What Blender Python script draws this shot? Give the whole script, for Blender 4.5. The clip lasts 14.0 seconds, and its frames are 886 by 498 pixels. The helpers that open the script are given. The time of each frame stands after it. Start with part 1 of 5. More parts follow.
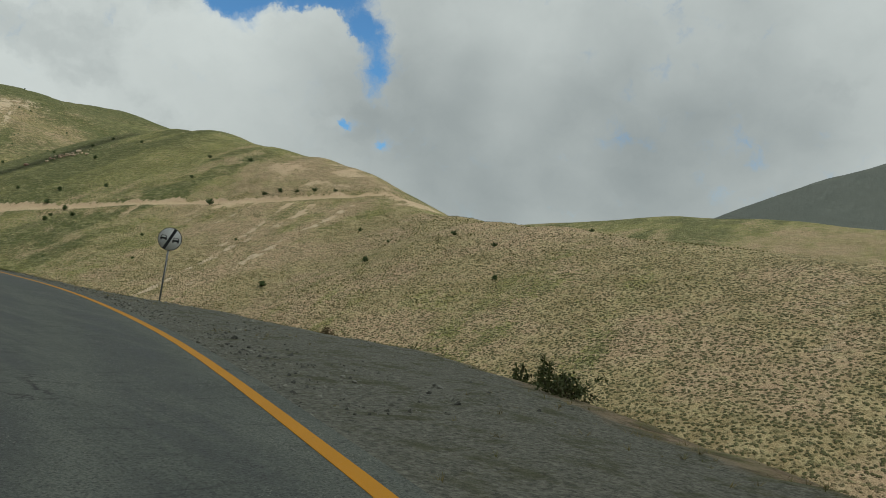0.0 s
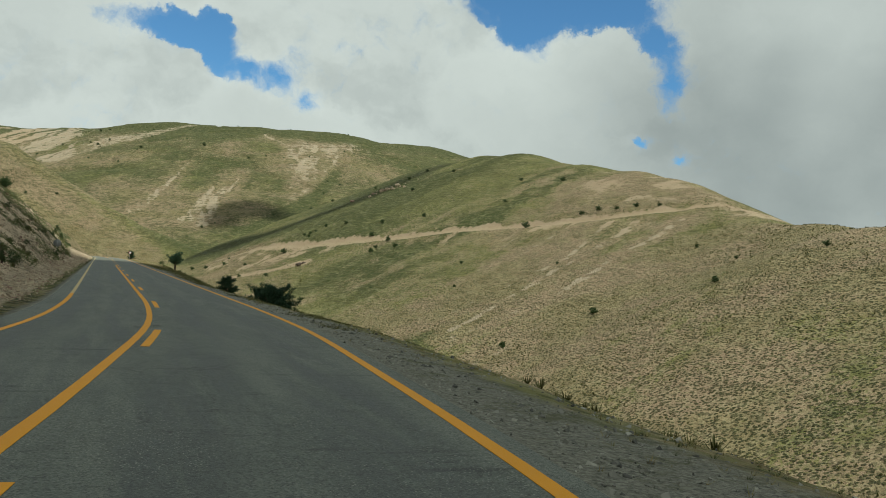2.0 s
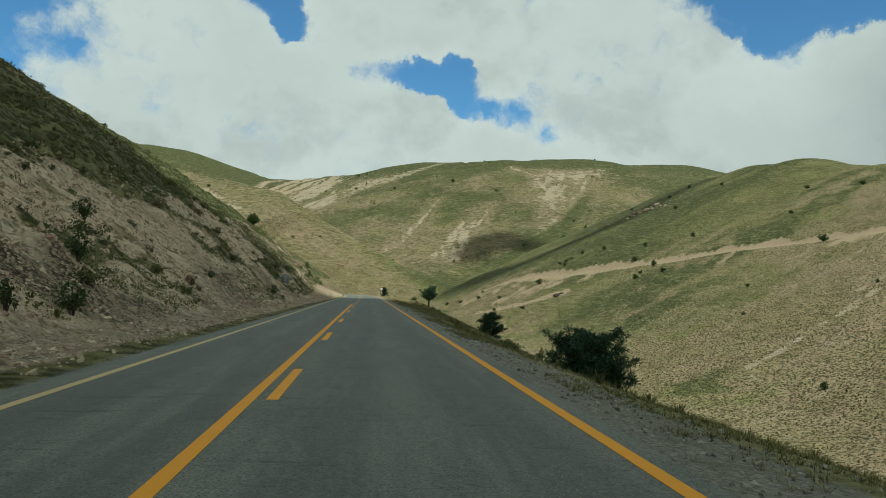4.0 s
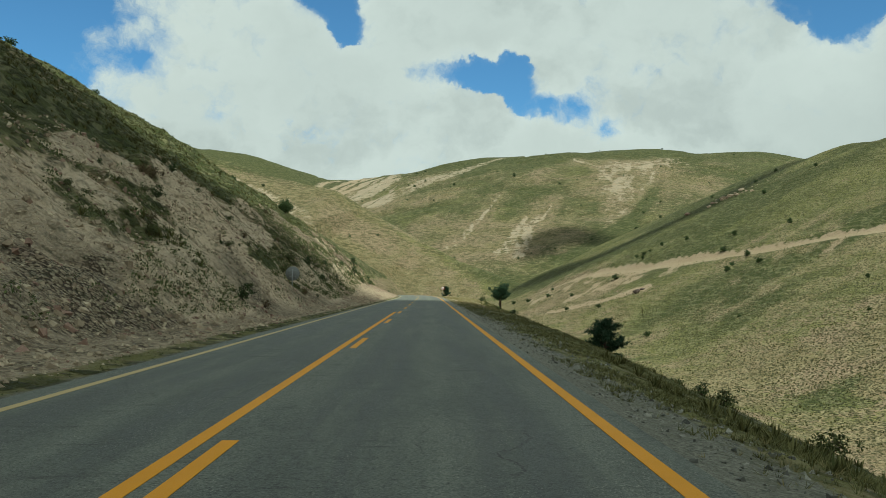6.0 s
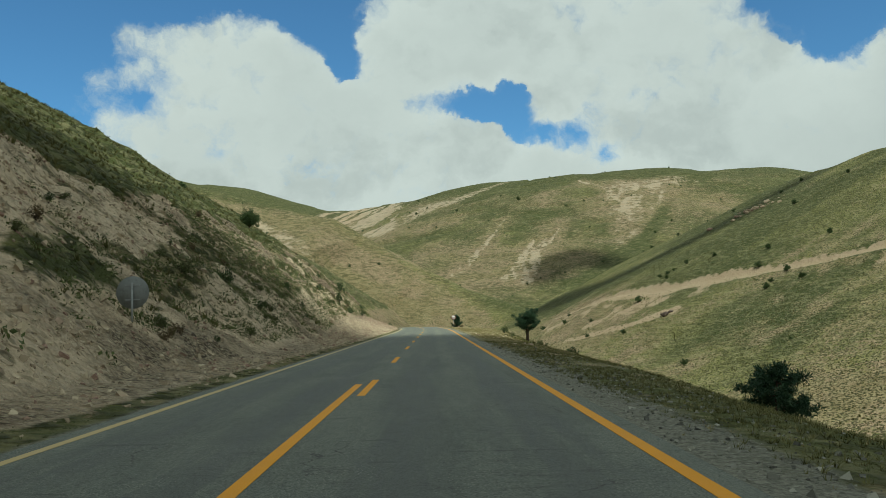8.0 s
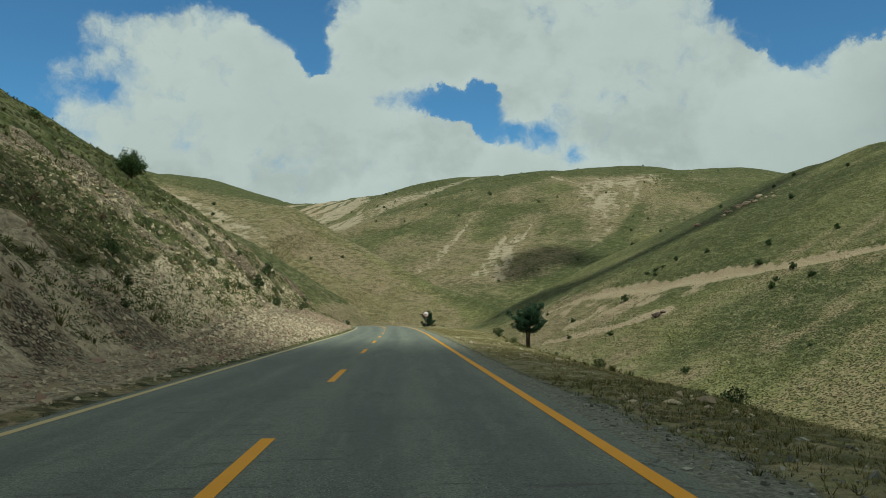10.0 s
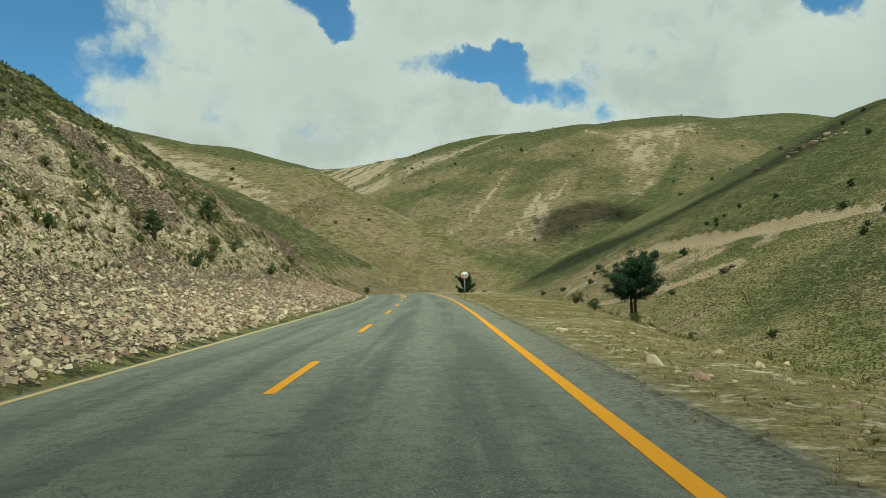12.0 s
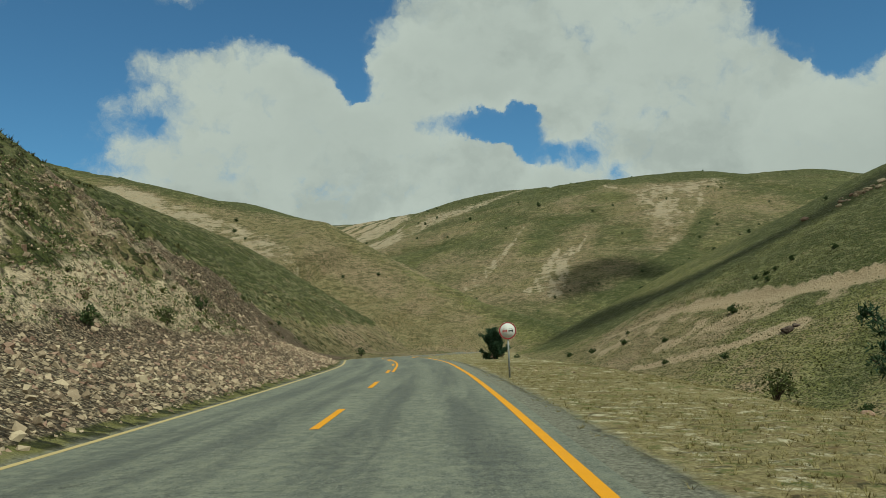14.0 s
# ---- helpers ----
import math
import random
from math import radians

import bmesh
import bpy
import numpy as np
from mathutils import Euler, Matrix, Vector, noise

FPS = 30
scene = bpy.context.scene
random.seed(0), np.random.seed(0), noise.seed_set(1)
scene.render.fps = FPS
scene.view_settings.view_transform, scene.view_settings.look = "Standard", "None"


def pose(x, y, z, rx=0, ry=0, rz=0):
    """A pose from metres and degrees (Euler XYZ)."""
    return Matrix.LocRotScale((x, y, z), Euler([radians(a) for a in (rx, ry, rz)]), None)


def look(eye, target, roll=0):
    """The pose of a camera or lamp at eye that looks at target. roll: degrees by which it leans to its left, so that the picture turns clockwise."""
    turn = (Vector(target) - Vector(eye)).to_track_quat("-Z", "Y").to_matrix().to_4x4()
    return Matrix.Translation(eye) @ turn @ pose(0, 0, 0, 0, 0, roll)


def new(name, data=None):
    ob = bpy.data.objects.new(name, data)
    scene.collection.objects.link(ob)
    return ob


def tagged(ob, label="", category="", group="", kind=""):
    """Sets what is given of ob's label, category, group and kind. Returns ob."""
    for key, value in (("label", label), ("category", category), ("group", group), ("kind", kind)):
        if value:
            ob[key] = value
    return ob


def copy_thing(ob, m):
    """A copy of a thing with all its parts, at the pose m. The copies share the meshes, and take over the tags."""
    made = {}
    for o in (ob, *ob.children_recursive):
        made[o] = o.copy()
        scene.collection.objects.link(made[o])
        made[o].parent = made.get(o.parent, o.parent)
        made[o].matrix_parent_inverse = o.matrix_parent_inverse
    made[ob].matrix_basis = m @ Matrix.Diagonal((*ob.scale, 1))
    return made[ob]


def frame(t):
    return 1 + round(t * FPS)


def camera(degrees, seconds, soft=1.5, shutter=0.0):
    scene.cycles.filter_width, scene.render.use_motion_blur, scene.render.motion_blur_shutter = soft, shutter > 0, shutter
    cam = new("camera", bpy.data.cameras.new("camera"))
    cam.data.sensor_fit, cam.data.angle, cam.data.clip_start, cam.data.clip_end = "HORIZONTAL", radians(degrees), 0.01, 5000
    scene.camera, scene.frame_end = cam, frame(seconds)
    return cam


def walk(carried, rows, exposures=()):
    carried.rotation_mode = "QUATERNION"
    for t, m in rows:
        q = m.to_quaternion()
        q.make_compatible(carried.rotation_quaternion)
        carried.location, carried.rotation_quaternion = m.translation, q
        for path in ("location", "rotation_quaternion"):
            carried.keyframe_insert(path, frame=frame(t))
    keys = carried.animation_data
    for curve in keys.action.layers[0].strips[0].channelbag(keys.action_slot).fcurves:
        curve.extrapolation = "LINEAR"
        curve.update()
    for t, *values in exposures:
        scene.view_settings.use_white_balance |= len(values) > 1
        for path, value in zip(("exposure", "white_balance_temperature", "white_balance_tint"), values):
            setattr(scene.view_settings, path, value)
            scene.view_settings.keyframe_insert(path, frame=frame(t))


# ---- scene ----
cam = camera(56.7, 14.0, soft=0.6)
PATH = [
    (0, (-11.515, -101.553, 2.274), (-10.148, -100.095, 2.334), 5.6),
    (0.5, (-9.13, -94.466, 2.198), (-7.943, -92.858, 2.251), 5.6),
    (1, (-6.89, -87.013, 2.014), (-5.85, -85.305, 2.047), 5.5),
    (1.5, (-5.025, -79.621, 1.9), (-4.117, -77.84, 1.944), 4.6),
    (2, (-3.573, -72.133, 1.794), (-2.811, -70.284, 1.85), 3.6),
    (2.5, (-2.436, -64.595, 1.651), (-1.82, -62.695, 1.741), 3.2),
    (3, (-1.496, -57.093, 1.549), (-1.063, -55.146, 1.691), 3.0),
    (3.5, (-0.836, -49.181, 1.391), (-0.551, -47.206, 1.522), 2.0),
    (4, (-0.609, -41.091, 1.422), (-0.429, -39.102, 1.526), 1.4),
    (6.5, (0.026, -1.343, 1.308), (0.042, 0.654, 1.408), -0.1),
    (7, (-0.186, 6.317, 1.264), (-0.191, 8.313, 1.391), -0.6),
    (7.5, (-0.377, 14.111, 1.361), (-0.375, 16.104, 1.533), -1.3),
    (10, (-0.301, 55.734, 1.328), (-0.197, 57.724, 1.493), -0.7),
    (10.5, (-0.092, 64.045, 1.301), (0.002, 66.037, 1.451), -1.3),
    (11, (0.043, 72.426, 1.364), (0.125, 74.418, 1.52), -1.8),
    (11.5, (0.14, 80.65, 1.296), (0.203, 82.645, 1.426), -2.1),
    (12, (0.26, 89.017, 1.27), (0.286, 91.015, 1.349), -2.5),
    (12.5, (0.387, 97.164, 1.236), (0.395, 99.162, 1.331), -3.0),
    (13, (0.362, 105.478, 1.284), (0.37, 107.474, 1.405), -2.9),
    (13.5, (0.361, 113.835, 1.354), (0.368, 115.825, 1.556), -2.6),
    (14, (0.344, 121.243, 1.378), (0.342, 123.231, 1.601), -2.1),
]
EXPOSURES = [(0.0, 0.0, 6320, 2), (1.0, 0.1, 6320, -1), (1.5, 0.05, 6420, -2), (2.5, 0.05, 6220, -4), (3.0, -0.13, 6120, -6), (3.5, -0.17, 6070, -8), (4.0, 0.0, 6170, -8), (6.5, 0.1, 6170, -9), (7.0, -0.05, 6170, -9), (7.5, 0.05, 6220, -7), (10.0, -0.2, 6120, -10), (11.0, -0.12, 6320, -11), (11.5, -0.2, 6370, -12), (12.0, 0.0, 6470, -13), (12.5, -0.06, 6520, -13), (13.0, -0.17, 6520, -11), (13.5, -0.18, 6570, -8), (14.0, -0.3, 6470, -10)]
walk(cam, [(t, look(eye, target, roll)) for t, eye, target, roll in PATH], EXPOSURES)

# ---- world, sun, clouds ----
SUN_ELEV, SUN_AZ = 58.0, 152.0          # degrees; azimuth clockwise from +y


def sun_way():
    e, a = radians(SUN_ELEV), radians(SUN_AZ)
    return Vector((math.cos(e) * math.sin(a), math.cos(e) * math.cos(a), math.sin(e)))


def node(nt, kind, x=0, y=0, **kw):
    n = nt.nodes.new(kind)
    n.location = (x, y)
    for key, value in kw.items():
        setattr(n, key, value)
    return n


class Nodes:
    """A small builder of node trees: values and sockets may be mixed freely."""

    def __init__(self, nt):
        self.nt = nt

    def put(self, socket, value):
        if hasattr(value, "is_output"):
            self.nt.links.new(value, socket)
        elif isinstance(value, (tuple, list)) and len(value) == 3 and socket.type == "RGBA":
            socket.default_value = (*value, 1)
        else:
            socket.default_value = value

    def math(self, op, a, b=0.0, c=0.0, clamp=False):
        n = self.nt.nodes.new("ShaderNodeMath")
        n.operation, n.use_clamp = op, clamp
        for s, v in zip(n.inputs, (a, b, c)):
            self.put(s, v)
        return n.outputs[0]

    def add(self, a, b):
        return self.math("ADD", a, b)

    def mul(self, a, b):
        return self.math("MULTIPLY", a, b)

    def vec(self, op, a, b=(0, 0, 0)):
        n = self.nt.nodes.new("ShaderNodeVectorMath")
        n.operation = op
        self.put(n.inputs[0], a)
        self.put(n.inputs[1], b)
        return n.outputs["Value"] if op in ("DOT_PRODUCT", "LENGTH", "DISTANCE") else n.outputs[0]

    def noise(self, vector, scale, detail=4.0, rough=0.55, distort=0.0, colour=False):
        n = self.nt.nodes.new("ShaderNodeTexNoise")
        self.put(n.inputs["Vector"], vector)
        for k, v in (("Scale", scale), ("Detail", detail), ("Roughness", rough), ("Distortion", distort)):
            self.put(n.inputs[k], v)
        return n.outputs["Color" if colour else "Fac"]

    def voronoi(self, vector, scale, feature="F1", out="Distance"):
        n = self.nt.nodes.new("ShaderNodeTexVoronoi")
        n.feature = feature
        self.put(n.inputs["Vector"], vector)
        self.put(n.inputs["Scale"], scale)
        return n.outputs[out]

    def ramp(self, value, lo, hi, to_lo=0.0, to_hi=1.0):
        n = self.nt.nodes.new("ShaderNodeMapRange")
        n.interpolation_type = "SMOOTHSTEP"
        for s, v in zip(n.inputs, (value, lo, hi, to_lo, to_hi)):
            self.put(s, v)
        return n.outputs[0]

    def mix(self, fac, a, b, mode="MIX"):
        n = self.nt.nodes.new("ShaderNodeMix")
        n.data_type, n.blend_type = "RGBA", mode
        self.put(n.inputs[0], fac)
        self.put(n.inputs[6], a)
        self.put(n.inputs[7], b)
        return n.outputs[2]

    def attr(self, name):
        n = self.nt.nodes.new("ShaderNodeAttribute")
        n.attribute_name = name
        return n.outputs["Fac"]

    def scaled(self, vector, s):
        return self.vec("MULTIPLY", vector, s)


def make_world():
    world = bpy.data.worlds.new("sky")
    scene.world = world
    world.use_nodes = True
    nt = world.node_tree
    nt.nodes.clear()
    g = Nodes(nt)
    way = nt.nodes.new("ShaderNodeTexCoord").outputs["Generated"]
    sky = nt.nodes.new("ShaderNodeTexSky")
    sky.sky_type, sky.sun_disc = "NISHITA", False
    sky.sun_elevation, sky.sun_rotation = radians(SUN_ELEV), radians(SUN_AZ)
    sky.altitude, sky.air_density, sky.dust_density, sky.ozone_density = 1800, 1.0, 0.6, 2.0
    blue = g.mix(1.0, sky.outputs[0], (0.64, 0.94, 1.10), "MULTIPLY")
    # cumulus: lumpy noise in direction space, opened by gaps where the blue shows
    warp = g.vec("ADD", way, g.scaled(g.vec("SUBTRACT", g.noise(way, 11.0, 4, 0.6, colour=True), (0.5, 0.5, 0.5)), (0.045, 0.045, 0.045)))
    warp = g.vec("ADD", warp, g.scaled(g.vec("SUBTRACT", g.noise(way, 34.0, 5, 0.65, colour=True), (0.5, 0.5, 0.5)), (0.030, 0.030, 0.030)))
    cover = g.noise(g.scaled(warp, (1, 1, 1.5)), 3.1, 7, 0.6)
    cover = g.add(g.mul(g.math("SUBTRACT", cover, 0.5), 0.9), 0.42)
    for az, el, wide, high, deep in CLOUD_GAPS:
        a, e = radians(az), radians(el)
        right = (math.cos(a), -math.sin(a), 0)
        up = (-math.sin(a) * math.sin(e), -math.cos(a) * math.sin(e), math.cos(e))
        mid = (math.sin(a) * math.cos(e), math.cos(a) * math.cos(e), math.sin(e))
        u = g.mul(g.vec("DOT_PRODUCT", warp, right), 1 / radians(wide))
        v = g.math("SUBTRACT", g.vec("DOT_PRODUCT", warp, up), 0.0)
        v = g.mul(v, 1 / radians(high))
        far = g.add(g.mul(u, u), g.mul(v, v))
        front = g.math("GREATER_THAN", g.vec("DOT_PRODUCT", warp, mid), 0.0)
        hole = g.mul(g.math("EXPONENT", g.mul(far, -1.0)), front)
        cover = g.math("SUBTRACT", cover, g.mul(hole, deep))
    bumps = g.add(g.mul(g.math("SUBTRACT", 0.45, g.voronoi(warp, 34)), 0.20), g.mul(g.math("SUBTRACT", g.noise(warp, 30, 7, 0.72), 0.5), 0.50))
    # torn, thin cloud at the lower end of the middle gap
    a, e = radians(9.8), radians(13.0)
    wisps = g.ramp(g.vec("DOT_PRODUCT", way, (math.sin(a) * math.cos(e), math.cos(a) * math.cos(e), math.sin(e))), math.cos(radians(4.2)), math.cos(radians(1.5)))
    crisp, soft = g.ramp(g.add(cover, bumps), -0.06, 0.10), g.ramp(g.add(cover, g.mul(bumps, 1.7)), -0.26, 0.30)
    puff = g.math("MULTIPLY_ADD", g.math("SUBTRACT", soft, crisp), g.math("MAXIMUM", g.ramp(g.noise(way, 8.0, 3, 0.6), 0.42, 0.58, 0.12, 0.95), wisps), crisp)
    body = g.noise(g.scaled(warp, (1, 1, 1.3)), 5.5, 6, 0.55)
    thick = g.ramp(cover, 0.05, 0.75)
    low = g.noise(way, 2.2, 3, 0.5)
    # towards +x the bases are thick and grey
    east = g.ramp(g.vec("DOT_PRODUCT", way, (math.sin(radians(52)), math.cos(radians(52)), 0.10)), 0.90, 1.0)
    lit = g.math("SUBTRACT", body, g.noise(g.scaled(g.vec("ADD", warp, (-0.01, -0.02, 0.045)), (1, 1, 1.3)), 5.5, 6, 0.55))
    shade = g.add(g.mul(thick, 0.20), g.add(g.mul(g.ramp(body, 0.35, 0.7), 0.14), g.mul(g.ramp(lit, 0.03, -0.20, 0.0, 0.30), g.math("SUBTRACT", 1.0, g.mul(east, 0.75)))))
    shade = g.add(shade, g.mul(east, g.ramp(low, 0.3, 0.62, 0.1, 0.75)))
    grey = g.mix(g.math("MINIMUM", shade, 1.0), (6.0, 6.1, 6.0), (2.1, 2.3, 2.4))
    col = g.mix(puff, blue, grey)
    bg = nt.nodes.new("ShaderNodeBackground")
    g.put(bg.inputs[0], col)
    bg.inputs[1].default_value = SKY_STRENGTH
    out = nt.nodes.new("ShaderNodeOutputWorld")
    nt.links.new(bg.outputs[0], out.inputs[0])


SKY_STRENGTH = 0.11
# openings in the cloud cover: azimuth, elevation, half width, half height (degrees), depth
CLOUD_GAPS = (
    (3.2, 14.9, 2.9, 1.2, 0.95), (6.1, 14.3, 1.3, 1.8, 0.8), (7.6, 12.5, 1.8, 0.9, 0.62), (10.3, 12.4, 1.7, 0.85, 0.48), (12.4, 10.9, 1.0, 0.6, 0.36),
    (-6.3, 18.0, 1.5, 1.7, 0.9), (-7.6, 20.2, 2.6, 1.5, 0.9), (-12.5, 21.9, 5.0, 1.5, 0.9), (-7.0, 23.5, 5.0, 2.2, 0.9),
    (-27.5, 16.5, 6.6, 8.5, 1.0), (-19.6, 14.6, 1.1, 0.9, 0.5), (-19.5, 21.3, 4.0, 1.7, 0.8),
    (28.5, 18.2, 4.6, 1.7, 0.95), (27.2, 16.3, 1.5, 1.0, 0.7), (33.0, 18.3, 2.4, 1.3, 0.8), (24.5, 19.8, 2.2, 1.2, 0.8), (28.0, 21.5, 6.0, 2.0, 0.9),
    (36.2, 16.2, 1.6, 1.1, 0.75), (37.3, 13.7, 1.0, 1.8, 0.62), (38.2, 8.3, 0.9, 0.8, 0.42), (35.2, 9.5, 0.7, 0.5, 0.36), (20, 28, 9, 3, 0.9),
)
make_world()

sun = bpy.data.lights.new("sun", "SUN")
sun.energy, sun.angle, sun.color = 4.2, radians(0.55), (1.0, 0.95, 0.87)
sun_ob = new("sun", sun)
sun_ob.matrix_world = look((0, 0, 400), Vector((0, 0, 400)) - sun_way())

# ---- noise and shape helpers ----
def _lattice(ix, iy, seed):
    h = (ix.astype(np.int64) * 374761393 + iy.astype(np.int64) * 668265263 + seed * 982451653) & 0xFFFFFFFF
    h = ((h ^ (h >> 13)) * 1274126177) & 0xFFFFFFFF
    return ((h ^ (h >> 16)) & 0xFFFF) / 65535.0


def vnoise(x, y, seed=0):
    """Smooth noise from -1 to 1 with cells of one unit."""
    ix, iy = np.floor(x), np.floor(y)
    fx, fy = x - ix, y - iy
    fx, fy = fx * fx * (3 - 2 * fx), fy * fy * (3 - 2 * fy)
    a, b = _lattice(ix, iy, seed), _lattice(ix + 1, iy, seed)
    c, d = _lattice(ix, iy + 1, seed), _lattice(ix + 1, iy + 1, seed)
    return 2 * ((a * (1 - fx) + b * fx) * (1 - fy) + (c * (1 - fx) + d * fx) * fy) - 1


def fbm(x, y, size, octaves=4, seed=0, gain=0.5):
    total, amp = 0 * x, 1.0
    for k in range(octaves):
        total = total + amp * vnoise(x / size * 2**k + 17.3 * k, y / size * 2**k - 9.1 * k, seed + k)
        amp *= gain
    return total


def smax(a, b, k):
    h = np.clip(0.5 + 0.5 * (a - b) / k, 0, 1)
    return b * (1 - h) + a * h + k * h * (1 - h)


def smin(a, b, k):
    return -smax(-a, -b, k)


def step(x, lo, hi):
    t = np.clip((x - lo) / (hi - lo), 0, 1)
    return t * t * (3 - 2 * t)


def glide(x, table):
    """A smooth curve through a few (x, value) pairs, level steps between them eased."""
    xs, vs = np.array(table, float).T
    m = np.gradient(vs, xs)
    x = np.clip(x, xs[0], xs[-1])
    i = np.clip(np.searchsorted(xs, x) - 1, 0, len(xs) - 2)
    h = xs[i + 1] - xs[i]
    t = (x - xs[i]) / h
    return ((2 * t**3 - 3 * t**2 + 1) * vs[i] + (t**3 - 2 * t**2 + t) * h * m[i]
            + (3 * t**2 - 2 * t**3) * vs[i + 1] + (t**3 - t**2) * h * m[i + 1])


def along(x, y, line):
    """Distance to a polyline, the height carried along it, and the share of its length."""
    best = far = None
    for k, ((ax, ay, az), (bx, by, bz)) in enumerate(zip(line, line[1:])):
        dx, dy = bx - ax, by - ay
        t = np.clip(((x - ax) * dx + (y - ay) * dy) / (dx * dx + dy * dy), 0, 1)
        d = np.hypot(x - ax - t * dx, y - ay - t * dy)
        z, s = az + t * (bz - az), (k + t) / (len(line) - 1)
        if best is None:
            best, height, share = d, z, s
        else:
            near = d < best
            best, height, share = np.where(near, d, best), np.where(near, z, height), np.where(near, s, share)
    return best, height, share


def ridge(x, y, line, slope, round_, k=None):
    """A hill that falls off on both sides of a crest line."""
    out = None
    for a, b in zip(line, line[1:]):
        d, z, _ = along(x, y, (a, b))
        h = z - slope * (np.sqrt(d * d + round_ * round_) - round_)
        out = h if out is None else smax(out, h, k or 6.0)
    return out


def lopsided(x, y, line, near, far, round_):
    """A crest that falls off at one slope on its right-hand side and at another on its left."""
    d, z, _ = along(x, y, line)
    best = side = None
    for (ax, ay, _), (bx, by, _) in zip(line, line[1:]):
        dist = along(x, y, ((ax, ay, 0), (bx, by, 0)))[0]
        off = ((x - ax) * (by - ay) - (y - ay) * (bx - ax)) / math.hypot(bx - ax, by - ay)
        side = off if best is None else np.where(dist < best, off, side)
        best = dist if best is None else np.minimum(best, dist)
    slope = near + (far - near) * step(-side, 0, 25)
    return z - slope * (np.sqrt(d * d + round_ * round_) - round_)


# ---- the road's line ----
CENTRE_X = -1.75


def road_x(y):
    y = np.asarray(y, float)
    bend = glide(y, ((-190, 52), (-150, 33), (-110, 14.8), (-95, 9.2), (-88, 6.95), (-80, 4.9), (-73, 3.4), (-66, 2.2), (-60, 1.4),
                     (-52, 0.5), (-42, 0.05), (-34, 0)))
    ahead = glide(y, ((120, 0), (140, -0.2), (160, -0.75), (178, -1.7), (190, -3.0), (203, -4.6), (216, -5.4), (230, -5.2), (250, -3.0),
                      (280, 2), (315, 6), (355, 8), (400, 6), (470, -6)))
    return CENTRE_X - bend + ahead


def road_z(y):
    y = np.asarray(y, float)
    return 0.0175 * np.logaddexp(0, (-47 - y) / 5) * 5 - 0.012 * np.maximum(y - 190, 0)


def brink(y):
    return glide(y, ((-140, 9.5), (-94, 10.1), (-87, 11.2), (-80, 10.2), (-74, 8.9), (-69, 7.6), (-45, 6.8), (-32, 6.1), (-18, 5.6), (5, 5.4), (25, 6.8), (70, 7.9),
                     (120, 8.8), (140, 11), (178, 13), (230, 14), (300, 12)))


def toe(y):
    """How far left of the centre line the cut bank starts."""
    return glide(y, ((-140, 9), (-60, 6.6), (-20, 6.1), (30, 5.9), (60, 6.1), (100, 7.6), (130, 8.9), (175, 8.6), (230, 9.5),
                     (300, 14), (350, 20), (380, 44), (430, 100), (520, 230)))


# ---- the large forms: crest lines (x, y, height) ----
RIGHT_CREST = ((55, 730, -12), (97, 652, 4), (122, 610, 22), (147, 570, 38), (177, 537, 56), (231, 500, 82), (238, 440, 82), (245, 400, 81),
               (247, 330, 67), (250, 285, 59), (249, 255, 52.5), (241, 225, 44.5), (231, 190, 34.0), (217, 160, 25.5), (212, 130, 23.5), (194, 90, 20.5),
               (190, 60, 19), (160, -60, 12))
SPUR_CREST = ((-420, 800, 185), (-253, 740, 136), (-190, 710, 117), (-130, 680, 95), (-75, 650, 80.5), (-50, 645, 65), (-30, 630, 52), (-12, 615, 41),
              (4, 605, 32.5), (20, 590, 23), (36, 575, 16.5), (48, 560, 11), (62, 535, 4), (74, 500, -4))
FAR_CREST = ((-800, 1980, 400), (-430, 1690, 283), (-380, 1650, 255), (-300, 1590, 214), (-190, 1512, 197), (-70, 1420, 192), (110, 1270, 200), (215, 1190, 200), (312, 1150, 195), (445, 1150, 189),
             (540, 1150, 172), (760, 1180, 150), (1050, 1250, 110))
EAST_CREST = ((560, 760, 50), (720, 465, 62), (777, 374, 82), (815, 297, 84), (840, 100, 80))
PEAK_CREST = ((1900, 1150, 140), (2160, 1038, 228), (2200, 930, 282), (2250, 830, 322), (2275, 760, 372), (2310, 650, 412), (2400, 300, 430))
TRACK = ((40, 440, 0), (60, 426, 0), (72, 413, 0), (86, 396, 0), (97, 366, 0), (110, 343, 0), (124, 324, 0), (136, 308, 0), (150, 294, 0), (161, 278, 0),
         (172, 258, 0), (184, 239, 0), (194, 224, 0), (213, 206, 0), (236, 195, 0))


def right_slope(x, y):
    plane = -10 + 0.41 * (x - 126) + 0.12 * (y - 129) - 0.11 * np.logaddexp(0, ((y - 395) - (x - 100)) / 15) * 15
    d, z, _ = along(x, y, RIGHT_CREST)
    line = sorted((b, a) for a, b, _ in RIGHT_CREST)
    behind = step(x - np.interp(y, [p[0] for p in line], [p[1] for p in line]), -2, 8) * step(y, 145, 168) * (1 - step(y, 420, 470))
    cap = z - (0.12 + 0.45 * behind) * d
    return smax(smin(plane, cap, 8), ridge(x, y, RIGHT_CREST, 0.5, 16, 5), 5)


